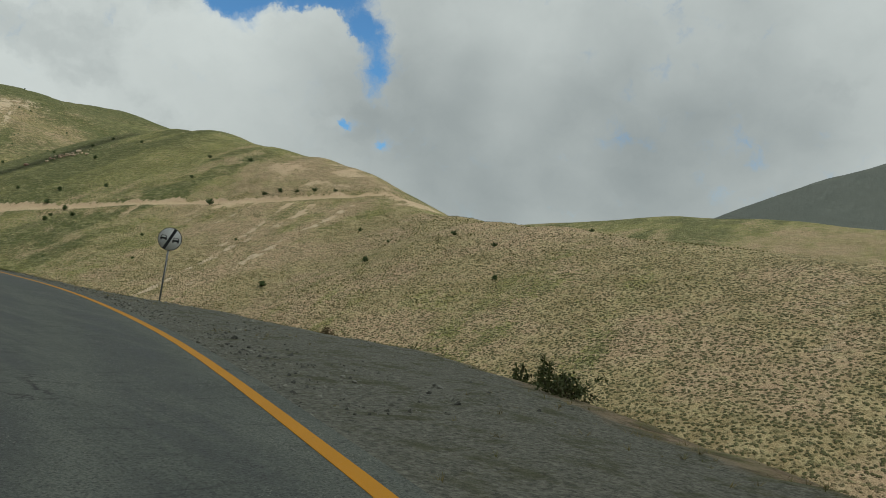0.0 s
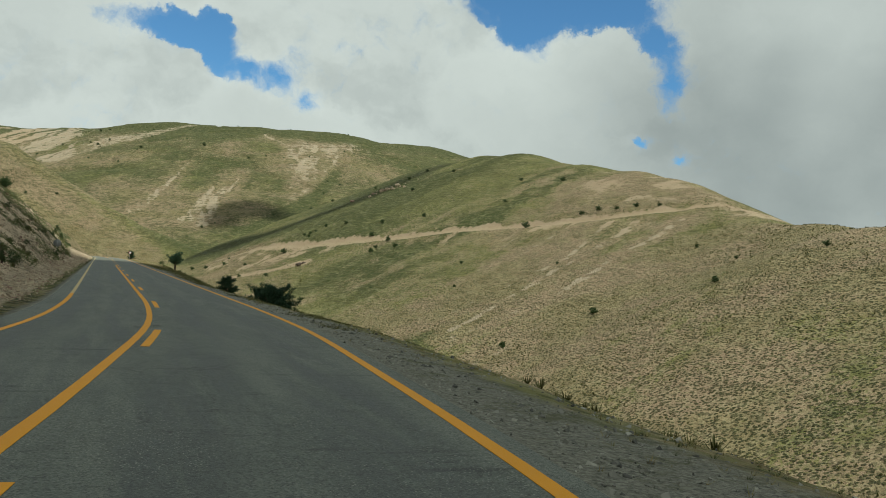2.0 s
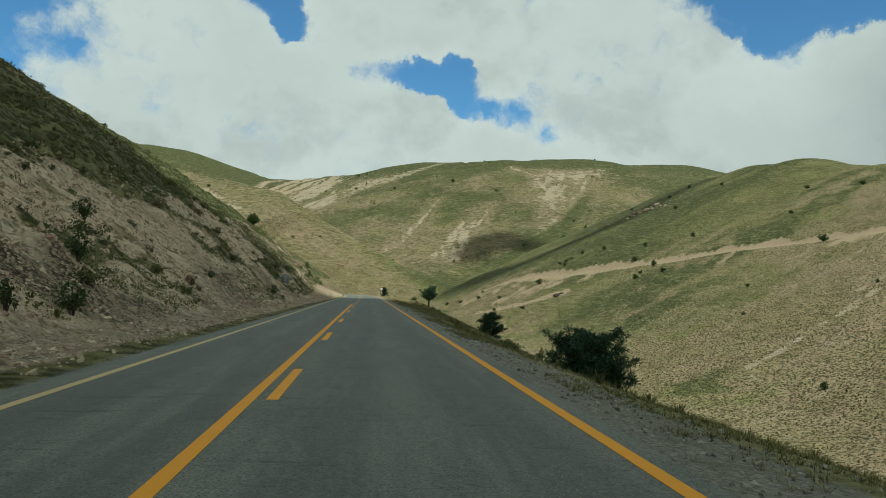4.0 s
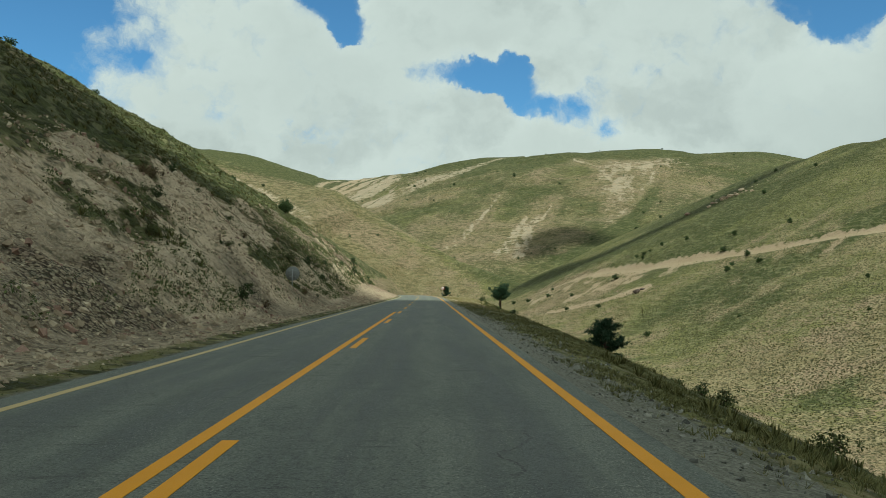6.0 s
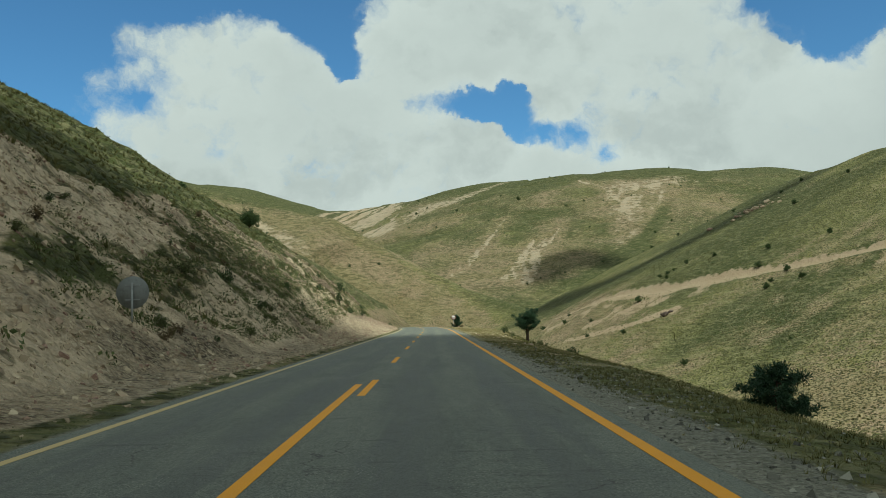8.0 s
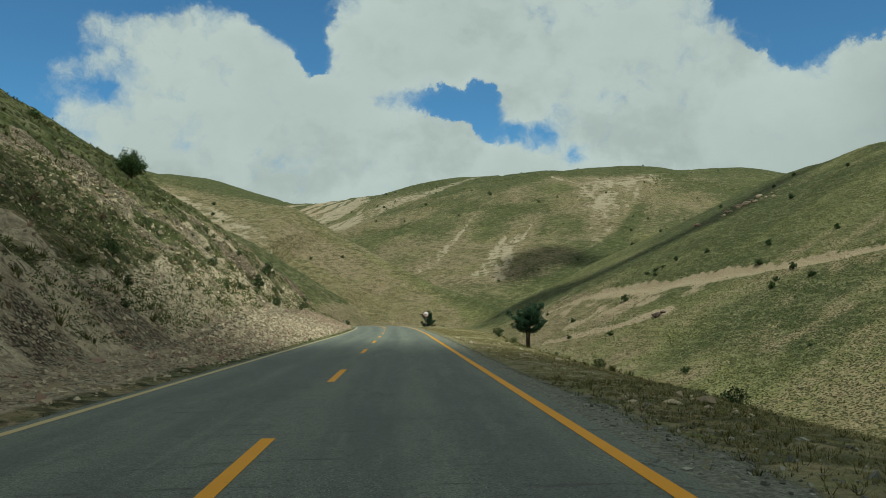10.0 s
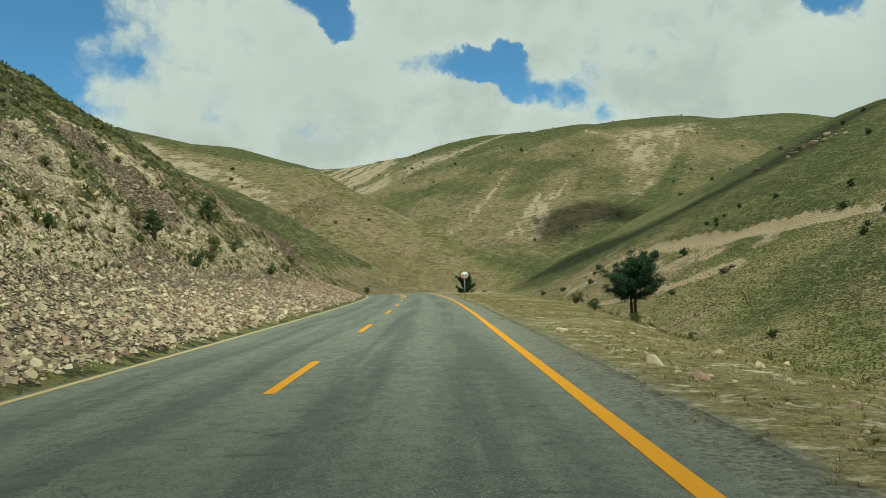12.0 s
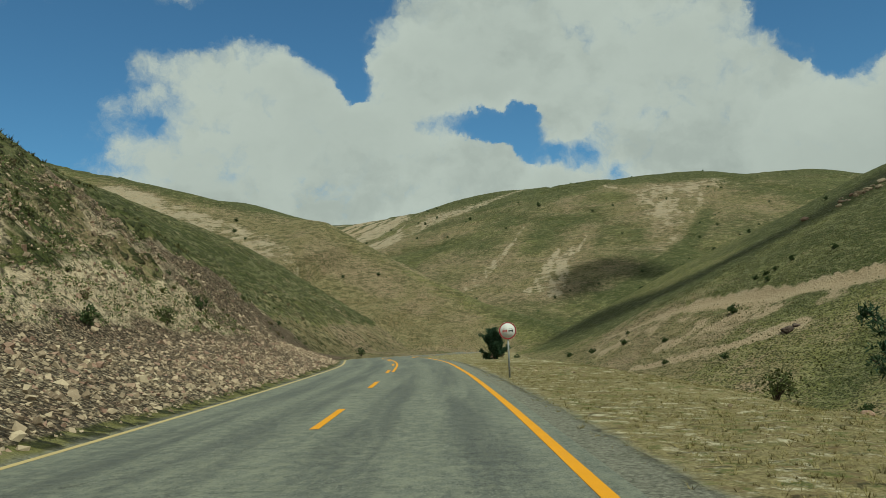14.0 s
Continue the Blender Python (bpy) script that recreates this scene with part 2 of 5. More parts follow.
def left_hill(w, y):
    """Height over the distance w left of the bank's toe."""
    high = 9.0 + 1.3 * np.exp(-(((y - 135) / 30) ** 2)) - 2.5 * step(y, 160, 260)
    steep = 0.86 - 0.10 * step(-y, -40, 0) + 0.05 * step(y, 90, 130)
    bank = np.minimum(w * steep, 0 * w + 60)
    run = high / steep
    lean = 0.67 - 0.03 * step(y, 60, 130)
    upper = high + lean * (w - run)
    top = high + lean * 44 + 0.22 * (w - run - 44)
    return smin(smin(bank, upper, 1.6), top, 9)


def land(x, y):
    """The lie of the land without its fine relief."""
    u, zr = x - road_x(y), road_z(y)
    b = brink(y)
    over = np.maximum(u - 3.9, 0)
    right = zr - 0.035 * over - 0.42 * np.logaddexp(0, (u - b) / 0.9) * 0.9 - 0.05
    floor = -18 + 0.05 * (y - 270)
    valley = smax(smax(right, floor, 6), right_slope(x, y), 7)
    w = -u - toe(y)
    talus = (0.14 + 0.26 * step(y, 85, 108) * (1 - step(y, 190, 240))) * np.clip(-u - 3.9, 0, np.minimum(toe(y) - 3.9, 6))
    left = zr - 0.05 + left_hill(np.maximum(w, 0), y)
    near = np.where(w > 0, smax(left, valley, 0.3), np.where(u < 4, np.minimum(zr - 0.05, right + 0.3), valley)) + np.where(u < 0, talus, 0)
    hills = smax(lopsided(x, y, SPUR_CREST, 0.42, 0.85, 7), ridge(x, y, FAR_CREST, 0.40, 80, 25), 6)
    hills = smax(hills, ridge(x, y, EAST_CREST, 0.28, 60, 20), 10)
    hills = smax(hills, ridge(x, y, PEAK_CREST, 0.5, 60, 20), 10)
    return smax(near, hills, 1.5)

# ---- materials ----
def material(name, build, rough=0.9, spec=0.3):
    m = bpy.data.materials.new(name)
    m.use_nodes = True
    nt = m.node_tree
    bsdf = nt.nodes["Principled BSDF"]
    bsdf.inputs["Roughness"].default_value = rough
    bsdf.inputs["Specular IOR Level"].default_value = spec
    g = Nodes(nt)
    g.bsdf = bsdf
    g.pos = nt.nodes.new("ShaderNodeNewGeometry").outputs["Position"]
    g.obj = nt.nodes.new("ShaderNodeTexCoord").outputs["Object"]
    build(g)
    return m


def bump(g, height, strength, distance):
    n = g.nt.nodes.new("ShaderNodeBump")
    n.inputs["Strength"].default_value, n.inputs["Distance"].default_value = strength, distance
    g.put(n.inputs["Height"], height)
    g.put(g.bsdf.inputs["Normal"], n.outputs[0])


def ground_nodes(g):
    p = g.pos
    big = g.noise(p, 0.012, 4, 0.6)
    mid = g.noise(p, 0.10, 5, 0.62)
    tuft = g.noise(p, 0.95, 4, 0.7, 0.8)
    fine = g.noise(p, 7.0, 5, 0.7)
    warped = g.vec("ADD", p, g.scaled(g.noise(p, 1.6, 3, colour=True), (0.7, 0.7, 0.7)))
    clump = g.voronoi(warped, 1.45)
    soil = g.mix(g.ramp(mid, 0.3, 0.7), (0.205, 0.162, 0.082), (0.325, 0.265, 0.143))
    soil = g.mix(g.ramp(g.noise(p, 0.035, 4, 0.6), 0.42, 0.60), soil, g.mix(tuft, (0.270, 0.190, 0.120), (0.410, 0.308, 0.205)))
    soil = g.mix(g.ramp(fine, 0.44, 0.70), soil, (0.140, 0.104, 0.058))
    straw = g.mix(fine, (0.118, 0.118, 0.040), (0.245, 0.230, 0.088))
    green = g.mix(fine, (0.042, 0.053, 0.017), (0.094, 0.106, 0.034))
    # bare ground, dry straw and green tussocks
    lush = g.add(g.attr("green"), g.mul(g.math("SUBTRACT", big, 0.5), 0.8))
    cover = g.mix(g.ramp(g.add(g.mul(tuft, 0.9), g.mul(lush, 0.6)), 0.55, 0.92), straw, green)
    open_ = g.add(g.mul(g.math("SUBTRACT", mid, 0.48), 1.3), g.mul(g.math("SUBTRACT", tuft, 0.5), 1.9))
    open_ = g.add(open_, g.math("SUBTRACT", g.attr("bare"), 0.42))
    base = g.mix(g.ramp(open_, -0.08, 0.30), cover, soil)
    # dark tufts with straw between
    spots = g.mul(g.ramp(clump, 0.54, 0.30), g.ramp(g.noise(p, 0.30, 4, 0.65), 0.26, 0.48))
    wide = g.mul(g.ramp(g.voronoi(warped, 0.60), 0.38, 0.18), g.ramp(mid, 0.38, 0.58))
    spots = g.math("MAXIMUM", spots, g.mul(wide, 0.7))
    distant = g.mul(g.ramp(g.voronoi(g.scaled(warped, (1, 1, 1.8)), 0.13), 0.40, 0.16), g.mul(g.attr("far"), g.ramp(mid, 0.40, 0.55)))
    spots = g.math("MAXIMUM", spots, g.mul(distant, 0.8))
    dots = g.mul(g.ramp(g.voronoi(g.scaled(warped, (0.7, 1, 2.2)), 0.30), 0.58, 0.28), g.mul(g.attr("far"), g.ramp(g.noise(p, 0.05, 4, 0.6), 0.36, 0.56)))
    spots = g.math("MAXIMUM", spots, g.mul(dots, 0.75))
    base = g.mix(g.mul(g.ramp(g.voronoi(warped, 0.75, out="Color"), 0.45, 0.75), 0.26), base, g.mix(fine, (0.290, 0.262, 0.145), (0.400, 0.360, 0.225)))
    spots = g.mul(spots, g.math("SUBTRACT", 1.0, g.mul(g.attr("flat"), 0.35)))
    base = g.mix(g.mul(spots, 0.92), base, g.mix(tuft, (0.022, 0.032, 0.011), (0.063, 0.064, 0.023)))
    # grazing terraces that follow the contours
    wave = g.vec("ADD", p, g.scaled(g.noise(p, 0.11, 4, 0.65, colour=True), (0, 0, 4.0)))
    tread = g.noise(g.scaled(wave, (0.10, 0.10, 1.5)), 1.0, 5, 0.68)
    tread2 = g.noise(g.scaled(wave, (0.16, 0.16, 0.62)), 1.0, 6, 0.78)
    ledge = g.mix(g.attr("far"), tread, tread2)
    base = g.mix(g.mul(g.ramp(ledge, 0.54, 0.60), 0.34), base, g.mix(fine, (0.205, 0.188, 0.092), (0.300, 0.272, 0.145)))
    base = g.mix(g.mul(g.ramp(ledge, 0.47, 0.40), g.add(0.30, g.mul(g.attr("far"), 0.35))), base, g.mix(tuft, (0.034, 0.043, 0.014), (0.080, 0.082, 0.030)))
    # pale broken rock and scree
    stone = g.voronoi(warped, 3.2, out="Color")
    rock = g.mix(stone, (0.440, 0.370, 0.255), (0.275, 0.208, 0.145))
    rock = g.mix(g.mul(g.ramp(g.voronoi(warped, 9.0, out="Color"), 0.35, 0.65), 0.45), rock, (0.205, 0.155, 0.108))
    rock = g.mix(g.ramp(fine, 0.35, 0.7), rock, (0.450, 0.400, 0.290))
    rock = g.mix(g.mul(g.ramp(g.noise(p, 2.4, 5, 0.75), 0.48, 0.62), 0.65), rock, (0.200, 0.142, 0.092))
    clay = g.mix(mid, (0.365, 0.266, 0.172), (0.420, 0.342, 0.232))
    clay = g.mix(g.ramp(fine, 0.45, 0.75), clay, (0.262, 0.188, 0.116))
    clay = g.mix(g.mul(g.ramp(g.noise(p, 1.5, 6, 0.75), 0.50, 0.64), 0.5), clay, (0.225, 0.158, 0.098))
    rock = g.mix(g.math("MAXIMUM", g.ramp(g.noise(p, 0.22, 3, 0.6), 0.50, 0.68), g.attr("clay")), rock, clay)
    mottle = g.mul(g.mul(g.math("SUBTRACT", g.noise(g.scaled(p, (1, 1, 1.6)), 0.085, 6, 0.72), 0.5), 1.5), g.attr("far"))
    # pale clay of the road cutting, brightened to make up for light it lacks
    rock = g.mix(g.mul(g.mul(g.attr("cut_lift"), 0.85), g.ramp(g.noise(p, 3.2, 6, 0.78), 0.30, 0.55, 0.15, 1.0)), rock, g.mix(mid, (0.660, 0.500, 0.335), (0.740, 0.620, 0.450)))
    base = g.mix(g.ramp(g.add(g.add(g.attr("pale"), g.mul(mottle, g.ramp(g.attr("pale"), 0.05, 0.3))), g.add(g.add(g.mul(g.math("SUBTRACT", mid, 0.5), 0.7), g.mul(g.mul(g.math("SUBTRACT", ledge, 0.5), g.attr("far")), 1.6)), g.mul(g.math("SUBTRACT", tuft, 0.5), 0.7))), 0.40, 0.66), base, rock)
    # loose broken stones with dark gaps between them
    cell = g.vec("ADD", p, g.scaled(g.noise(p, 5.0, 3, colour=True), (0.16, 0.16, 0.16)))
    cell = g.scaled(cell, (1, 1, 1.5))
    lump, tone = g.voronoi(cell, 7.5), g.add(g.voronoi(cell, 7.5, out="Color"), 0.0)
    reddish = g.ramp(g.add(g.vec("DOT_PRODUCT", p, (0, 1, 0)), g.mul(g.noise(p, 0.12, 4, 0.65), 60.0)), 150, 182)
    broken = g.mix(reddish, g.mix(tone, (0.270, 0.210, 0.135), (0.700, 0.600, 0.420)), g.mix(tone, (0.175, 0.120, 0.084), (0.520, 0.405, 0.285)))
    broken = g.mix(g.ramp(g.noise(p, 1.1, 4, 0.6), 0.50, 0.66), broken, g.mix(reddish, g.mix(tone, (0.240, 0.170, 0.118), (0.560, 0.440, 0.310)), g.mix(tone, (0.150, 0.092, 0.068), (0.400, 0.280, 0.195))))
    broken = g.mix(g.ramp(lump, 0.40, 0.66), broken, (0.105, 0.078, 0.052))
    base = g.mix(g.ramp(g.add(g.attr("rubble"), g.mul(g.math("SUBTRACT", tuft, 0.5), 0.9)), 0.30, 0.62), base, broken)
    # small dark herbs rooted in the bare cutting
    sprigs = g.mul(g.ramp(g.voronoi(warped, 1.7), 0.40, 0.20), g.mul(g.attr("herb"), g.ramp(g.noise(p, 0.30, 5, 0.75), 0.42, 0.54)))
    base = g.mix(g.mul(sprigs, 0.85), base, g.mix(fine, (0.028, 0.040, 0.014), (0.085, 0.090, 0.036)))
    # dry straw and bleached soil on the broad verge
    thatch = g.mix(g.ramp(g.noise(g.scaled(p, (1, 1, 0.3)), 16, 5, 0.75), 0.3, 0.7), (0.105, 0.088, 0.036), (0.340, 0.285, 0.150))
    thatch = g.mix(g.ramp(g.noise(p, 2.4, 5, 0.7), 0.50, 0.66), thatch, (0.160, 0.118, 0.060))
    thatch = g.mix(g.ramp(g.noise(p, 1.7, 6, 0.75), 0.53, 0.63), thatch, (0.470, 0.425, 0.305))
    thatch = g.mix(g.ramp(g.noise(p, 2.0, 5, 0.75, 0.5), 0.52, 0.64), thatch, (0.115, 0.122, 0.042))
    base = g.mix(g.ramp(g.add(g.attr("straw"), g.mul(g.math("SUBTRACT", tuft, 0.5), 0.8)), 0.35, 0.65), base, thatch)
    # gravel by the road
    chips = g.voronoi(p, 26.0, out="Color")
    gravel = g.mix(g.ramp(g.noise(p, 12, 5, 0.8), 0.35, 0.65), (0.080, 0.080, 0.066), (0.310, 0.305, 0.245))
    gravel = g.mix(0.45, gravel, g.mix(g.add(chips, 0.0), (0.050, 0.050, 0.042), (0.350, 0.340, 0.270)))
    gravel = g.mix(g.mul(g.ramp(g.noise(p, 1.3, 5, 0.75), 0.48, 0.66), g.mul(g.attr("weedy"), 0.8)), gravel, g.mix(fine, (0.060, 0.066, 0.030), (0.140, 0.135, 0.066)))
    edge = g.add(g.attr("gravel"), g.mul(g.math("SUBTRACT", g.noise(p, 1.1, 5, 0.7), 0.5), 0.8))
    base = g.mix(g.ramp(edge, 0.25, 0.70), base, gravel)
    # the far bare mountain: cloud shade and haze are mixed into its colour
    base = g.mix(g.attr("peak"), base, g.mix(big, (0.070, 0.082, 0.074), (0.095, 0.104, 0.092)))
    g.put(g.bsdf.inputs["Base Color"], base)
    h = g.add(g.add(g.mul(tuft, 0.8), g.mul(fine, 0.30)), g.mul(spots, 0.7))
    h = g.add(h, g.mul(g.ramp(g.attr("rubble"), 0.05, 0.5), g.mul(g.math("SUBTRACT", 0.6, lump), 0.75)))
    smooth = g.math("MAXIMUM", g.ramp(g.attr("gravel"), 0.2, 0.8), g.mul(g.attr("flat"), 0.6))
    h = g.add(g.mul(h, g.math("SUBTRACT", 1.0, g.mul(smooth, 0.94))), g.mul(g.mul(smooth, g.noise(p, 22, 4, 0.7)), 0.10))
    bump(g, h, 1.0, 0.75)


def asphalt_nodes(g):
    p, u = g.pos, g.attr("across")
    grit = g.noise(p, 46, 5, 0.8)
    chip = g.voronoi(p, 55, out="Color")
    streak = g.noise(g.scaled(p, (1, 0.05, 1)), 1.7, 6, 0.72, 0.2)
    patch = g.noise(g.scaled(p, (1, 0.16, 1)), 1.1, 8, 0.75, 0.3)
    stain = g.noise(p, 0.22, 4, 0.6)
    base = g.mix(g.ramp(g.add(g.mul(grit, 0.6), g.mul(g.noise(p, 7, 5, 0.75), 0.4)), 0.36, 0.62), (0.033, 0.037, 0.033), (0.112, 0.122, 0.099))
    base = g.mix(0.60, base, g.mix(g.add(chip, 0.0), (0.016, 0.018, 0.017), (0.178, 0.196, 0.174)))
    # bleached chips between the wheel tracks, dark bitumen in them
    def lane(c, half):
        return g.ramp(g.math("ABSOLUTE", g.math("SUBTRACT", u, c)), half, half * 0.3)
    tracks = g.math("MAXIMUM", g.math("MAXIMUM", lane(0.95, 0.75), lane(2.55, 0.75)), g.math("MAXIMUM", lane(-0.9, 0.7), lane(-2.3, 0.7)))
    worn = g.mul(tracks, g.ramp(streak, 0.36, 0.60))
    bleached = g.mul(g.math("SUBTRACT", 1.0, worn), g.ramp(patch, 0.30, 0.62))
    base = g.mix(g.mul(bleached, g.ramp(grit, 0.40, 0.60, 0.0, 0.75)), base, (0.205, 0.216, 0.174))
    base = g.mix(g.mul(worn, 0.46), base, (0.036, 0.039, 0.037))
    base = g.mix(g.mul(g.ramp(stain, 0.5, 0.75), 0.18), base, (0.139, 0.140, 0.115))
    base = g.mix(g.mul(g.ramp(g.noise(g.scaled(p, (0.45, 2.2, 1)), 1.5, 6, 0.75), 0.56, 0.68), 0.6), base, (0.026, 0.028, 0.026))
    crack = g.voronoi(g.vec("ADD", g.scaled(p, (1, 0.45, 1)), g.scaled(g.noise(p, 1.1, 4, 0.6, colour=True), (1.1, 1.1, 0))), 0.5, "DISTANCE_TO_EDGE")
    base = g.mix(g.mul(g.mul(g.ramp(crack, 0.008, 0.002), g.ramp(stain, 0.52, 0.66)), 0.7), base, (0.014, 0.014, 0.013))
    # paler, coarser surface further along the road
    paler = g.ramp(g.vec("DOT_PRODUCT", p, (0, 1, 0)), 84, 104)
    coarse = g.ramp(g.noise(g.scaled(p, (1, 0.7, 1)), 4.5, 6, 0.8), 0.42, 0.60)
    base = g.mix(g.mul(g.mul(paler, coarse), g.math("SUBTRACT", 0.50, g.mul(worn, 0.34))), base, (0.222, 0.230, 0.168))
    # single pale chips worn bare
    pale_chip = g.mul(g.ramp(g.voronoi(p, 30), 0.26, 0.16), g.ramp(g.noise(g.scaled(p, (1, 0.4, 1)), 0.9, 5, 0.7), 0.44, 0.62))
    base = g.mix(g.mul(pale_chip, 0.75), base, (0.310, 0.318, 0.255))
    g.put(g.bsdf.inputs["Base Color"], base)
    g.put(g.bsdf.inputs["Roughness"], g.mix(worn, (0.85,) * 3, (0.66,) * 3))
    bump(g, g.add(grit, g.mul(g.noise(p, 110, 2, 0.6), 0.6)), 0.7, 0.015)


def paint_nodes(colour, dark):
    def build(g):
        p = g.pos
        wear = g.noise(p, 9, 5, 0.7)
        base = g.mix(g.noise(p, 2.0, 4, 0.6), colour, tuple(c * 0.82 for c in colour))
        base = g.mix(g.ramp(wear, 0.66, 0.80), base, dark)
        g.put(g.bsdf.inputs["Base Color"], base)
        bump(g, g.noise(p, 60, 3, 0.7), 0.4, 0.008)
    return build


M_GROUND = material("dry_hillside", ground_nodes, 0.95, 0.15)
M_ASPHALT = material("asphalt", asphalt_nodes, 0.75, 0.35)
M_YELLOW = material("yellow_road_paint", paint_nodes((0.66, 0.29, 0.008), (0.20, 0.13, 0.04)), 0.65, 0.15)

M_CREAM = material("cream_road_paint", paint_nodes((0.46, 0.355, 0.17), (0.17, 0.14, 0.09)), 0.65, 0.15)


# ---- mesh helpers ----
def from_arrays(name, verts, faces, mat=None, smooth=True):
    me = bpy.data.meshes.new(name)
    verts, faces = np.asarray(verts, np.float32), np.asarray(faces, np.int32)
    n = faces.shape[1]
    me.vertices.add(len(verts))
    me.vertices.foreach_set("co", verts.ravel())
    me.loops.add(faces.size)
    me.loops.foreach_set("vertex_index", faces.ravel())
    me.polygons.add(len(faces))
    me.polygons.foreach_set("loop_start", np.arange(0, faces.size, n, dtype=np.int32))
    me.polygons.foreach_set("use_smooth", np.full(len(faces), smooth))
    me.update(calc_edges=True)
    if mat:
        me.materials.append(mat)
    return me


def point_attr(me, name, values):
    a = me.attributes.new(name, "FLOAT", "POINT")
    a.data.foreach_set("value", np.asarray(values, np.float32).ravel())


def grid_faces(nx, ny):
    i = np.arange(nx - 1)[None, :] + nx * np.arange(ny - 1)[:, None]
    i = i.ravel()
    return np.stack([i, i + 1, i + nx + 1, i + nx], 1)


def spaced(*runs):
    """Grid lines: runs of (from, to, count), each spaced evenly, or (from, to, count, power) widening."""
    out = []
    for a, b, n, *p in runs:
        t = np.linspace(0, 1, n, endpoint=False)
        if p and p[0] > 0:
            t = t ** p[0]
        elif p:
            t = 1 - (1 - t) ** -p[0]
        out.append(a + (b - a) * t)
    return np.concatenate(out + [[runs[-1][1]]])


# ---- the ground: one sheet to the horizon ----
RUNNELS = (((76, 905, 0), (72, 889, 0), (52, 826, 0), (37, 779, 0), (24, 742, 0)), ((103, 850, 0), (99, 820, 0), (83, 758, 0), (66, 706, 0)),
           ((130, 868, 0), (127, 850, 0), (109, 793, 0), (95, 755, 0), (79, 694, 0)), ((121, 850, 0), (105, 800, 0), (91, 752, 0), (82, 712, 0)),
           ((188, 1062, 0), (194, 1021, 0), (204, 950, 0), (208, 900, 0)))
GULLIES = (((205, 190, 0), (178, 177, 0), (157, 170, 0), (137, 162, 0), (95, 158, 0)), ((196, 205, 0), (171, 193, 0), (126, 176, 0), (92, 164, 0)),
           ((190, 216, 0), (155, 193, 0), (117, 185, 0), (96, 179, 0)), ((182, 232, 0), (160, 222, 0), (138, 214, 0)), ((172, 246, 0), (150, 238, 0)))


# green patches on the cutting: height up the bank, place along the road, half height, half length, strength
HERB_PATCHES = ((2.4, -4, 2.3, 9, 1.0), (4.2, -9, 1.2, 4, 0.7), (0.6, -19, 1.3, 4, 0.6), (1.0, 18, 1.3, 5, 0.8), (2.7, 26, 2.0, 2.5, 0.55), (5.5, 29, 1.6, 2.5, 0.40),
                (2.6, 48, 2.0, 5, 0.9), (2.8, 61, 3.4, 10, 1.1), (6.5, 66, 2.6, 8, 0.5), (8.5, 58, 1.6, 6, 0.35), (2.4, 94, 3.4, 13, 1.1), (7.0, 92, 4.0, 13, 0.9), (2.4, 114, 2.0, 10, 0.9), (6.0, 108, 2.0, 6, 0.5),
                (2.0, 136, 1.9, 9, 0.9), (1.9, 158, 1.9, 10, 1.0), (8.8, 163, 2.0, 5, 0.7), (5.0, 157, 1.3, 3, 0.7), (-3.6, 141, 0.8, 6, 0.6), (11, 128, 1.8, 5, 0.6))
# tongues of smooth clay between them
CLAY_CHUTES = ((6, -24, 5.5, 12, 1.0), (6.5, -6, 2.2, 7, 0.6), (4, 37, 6.5, 3.2, 1.0), (8.4, 50, 1.6, 6, 0.6), (6, 12, 1.5, 8, 0.4))


def patches(w, y, table):
    out = 0 * w
    for w0, y0, rw, ry, much in table:
        out = np.maximum(out, much * np.exp(-(((w - w0) / rw) ** 2 + ((y - y0 + 0.35 * (w - w0)) / ry) ** 2)))
    return out


def lip_at(y):
    """How far up the bank the bare cutting ends and the turf begins."""
    return glide(y, ((-80, 9.6), (0, 10), (12, 8.6), (24, 7.6), (34, 9.0), (50, 10.8), (75, 12), (115, 13), (150, 12), (180, 9), (220, 5), (260, 4), (300, 6), (350, 6)))


def herbage(x, y):
    """Where green herbs grow on the cutting, from 0 to 1."""
    w = -(x - road_x(y)) - toe(y)
    grow = 1.0 * patches(w, y, HERB_PATCHES) + 0.42 * fbm(x * 0.7, y, 5, 4, 95, 0.6) + 0.10 * step(y, 40, 60) * (1 - step(y, 84, 100)) + 0.14 * step(y, 96, 110) - 0.55 * patches(w, y, CLAY_CHUTES)
    return step(grow, 0.22, 0.60)


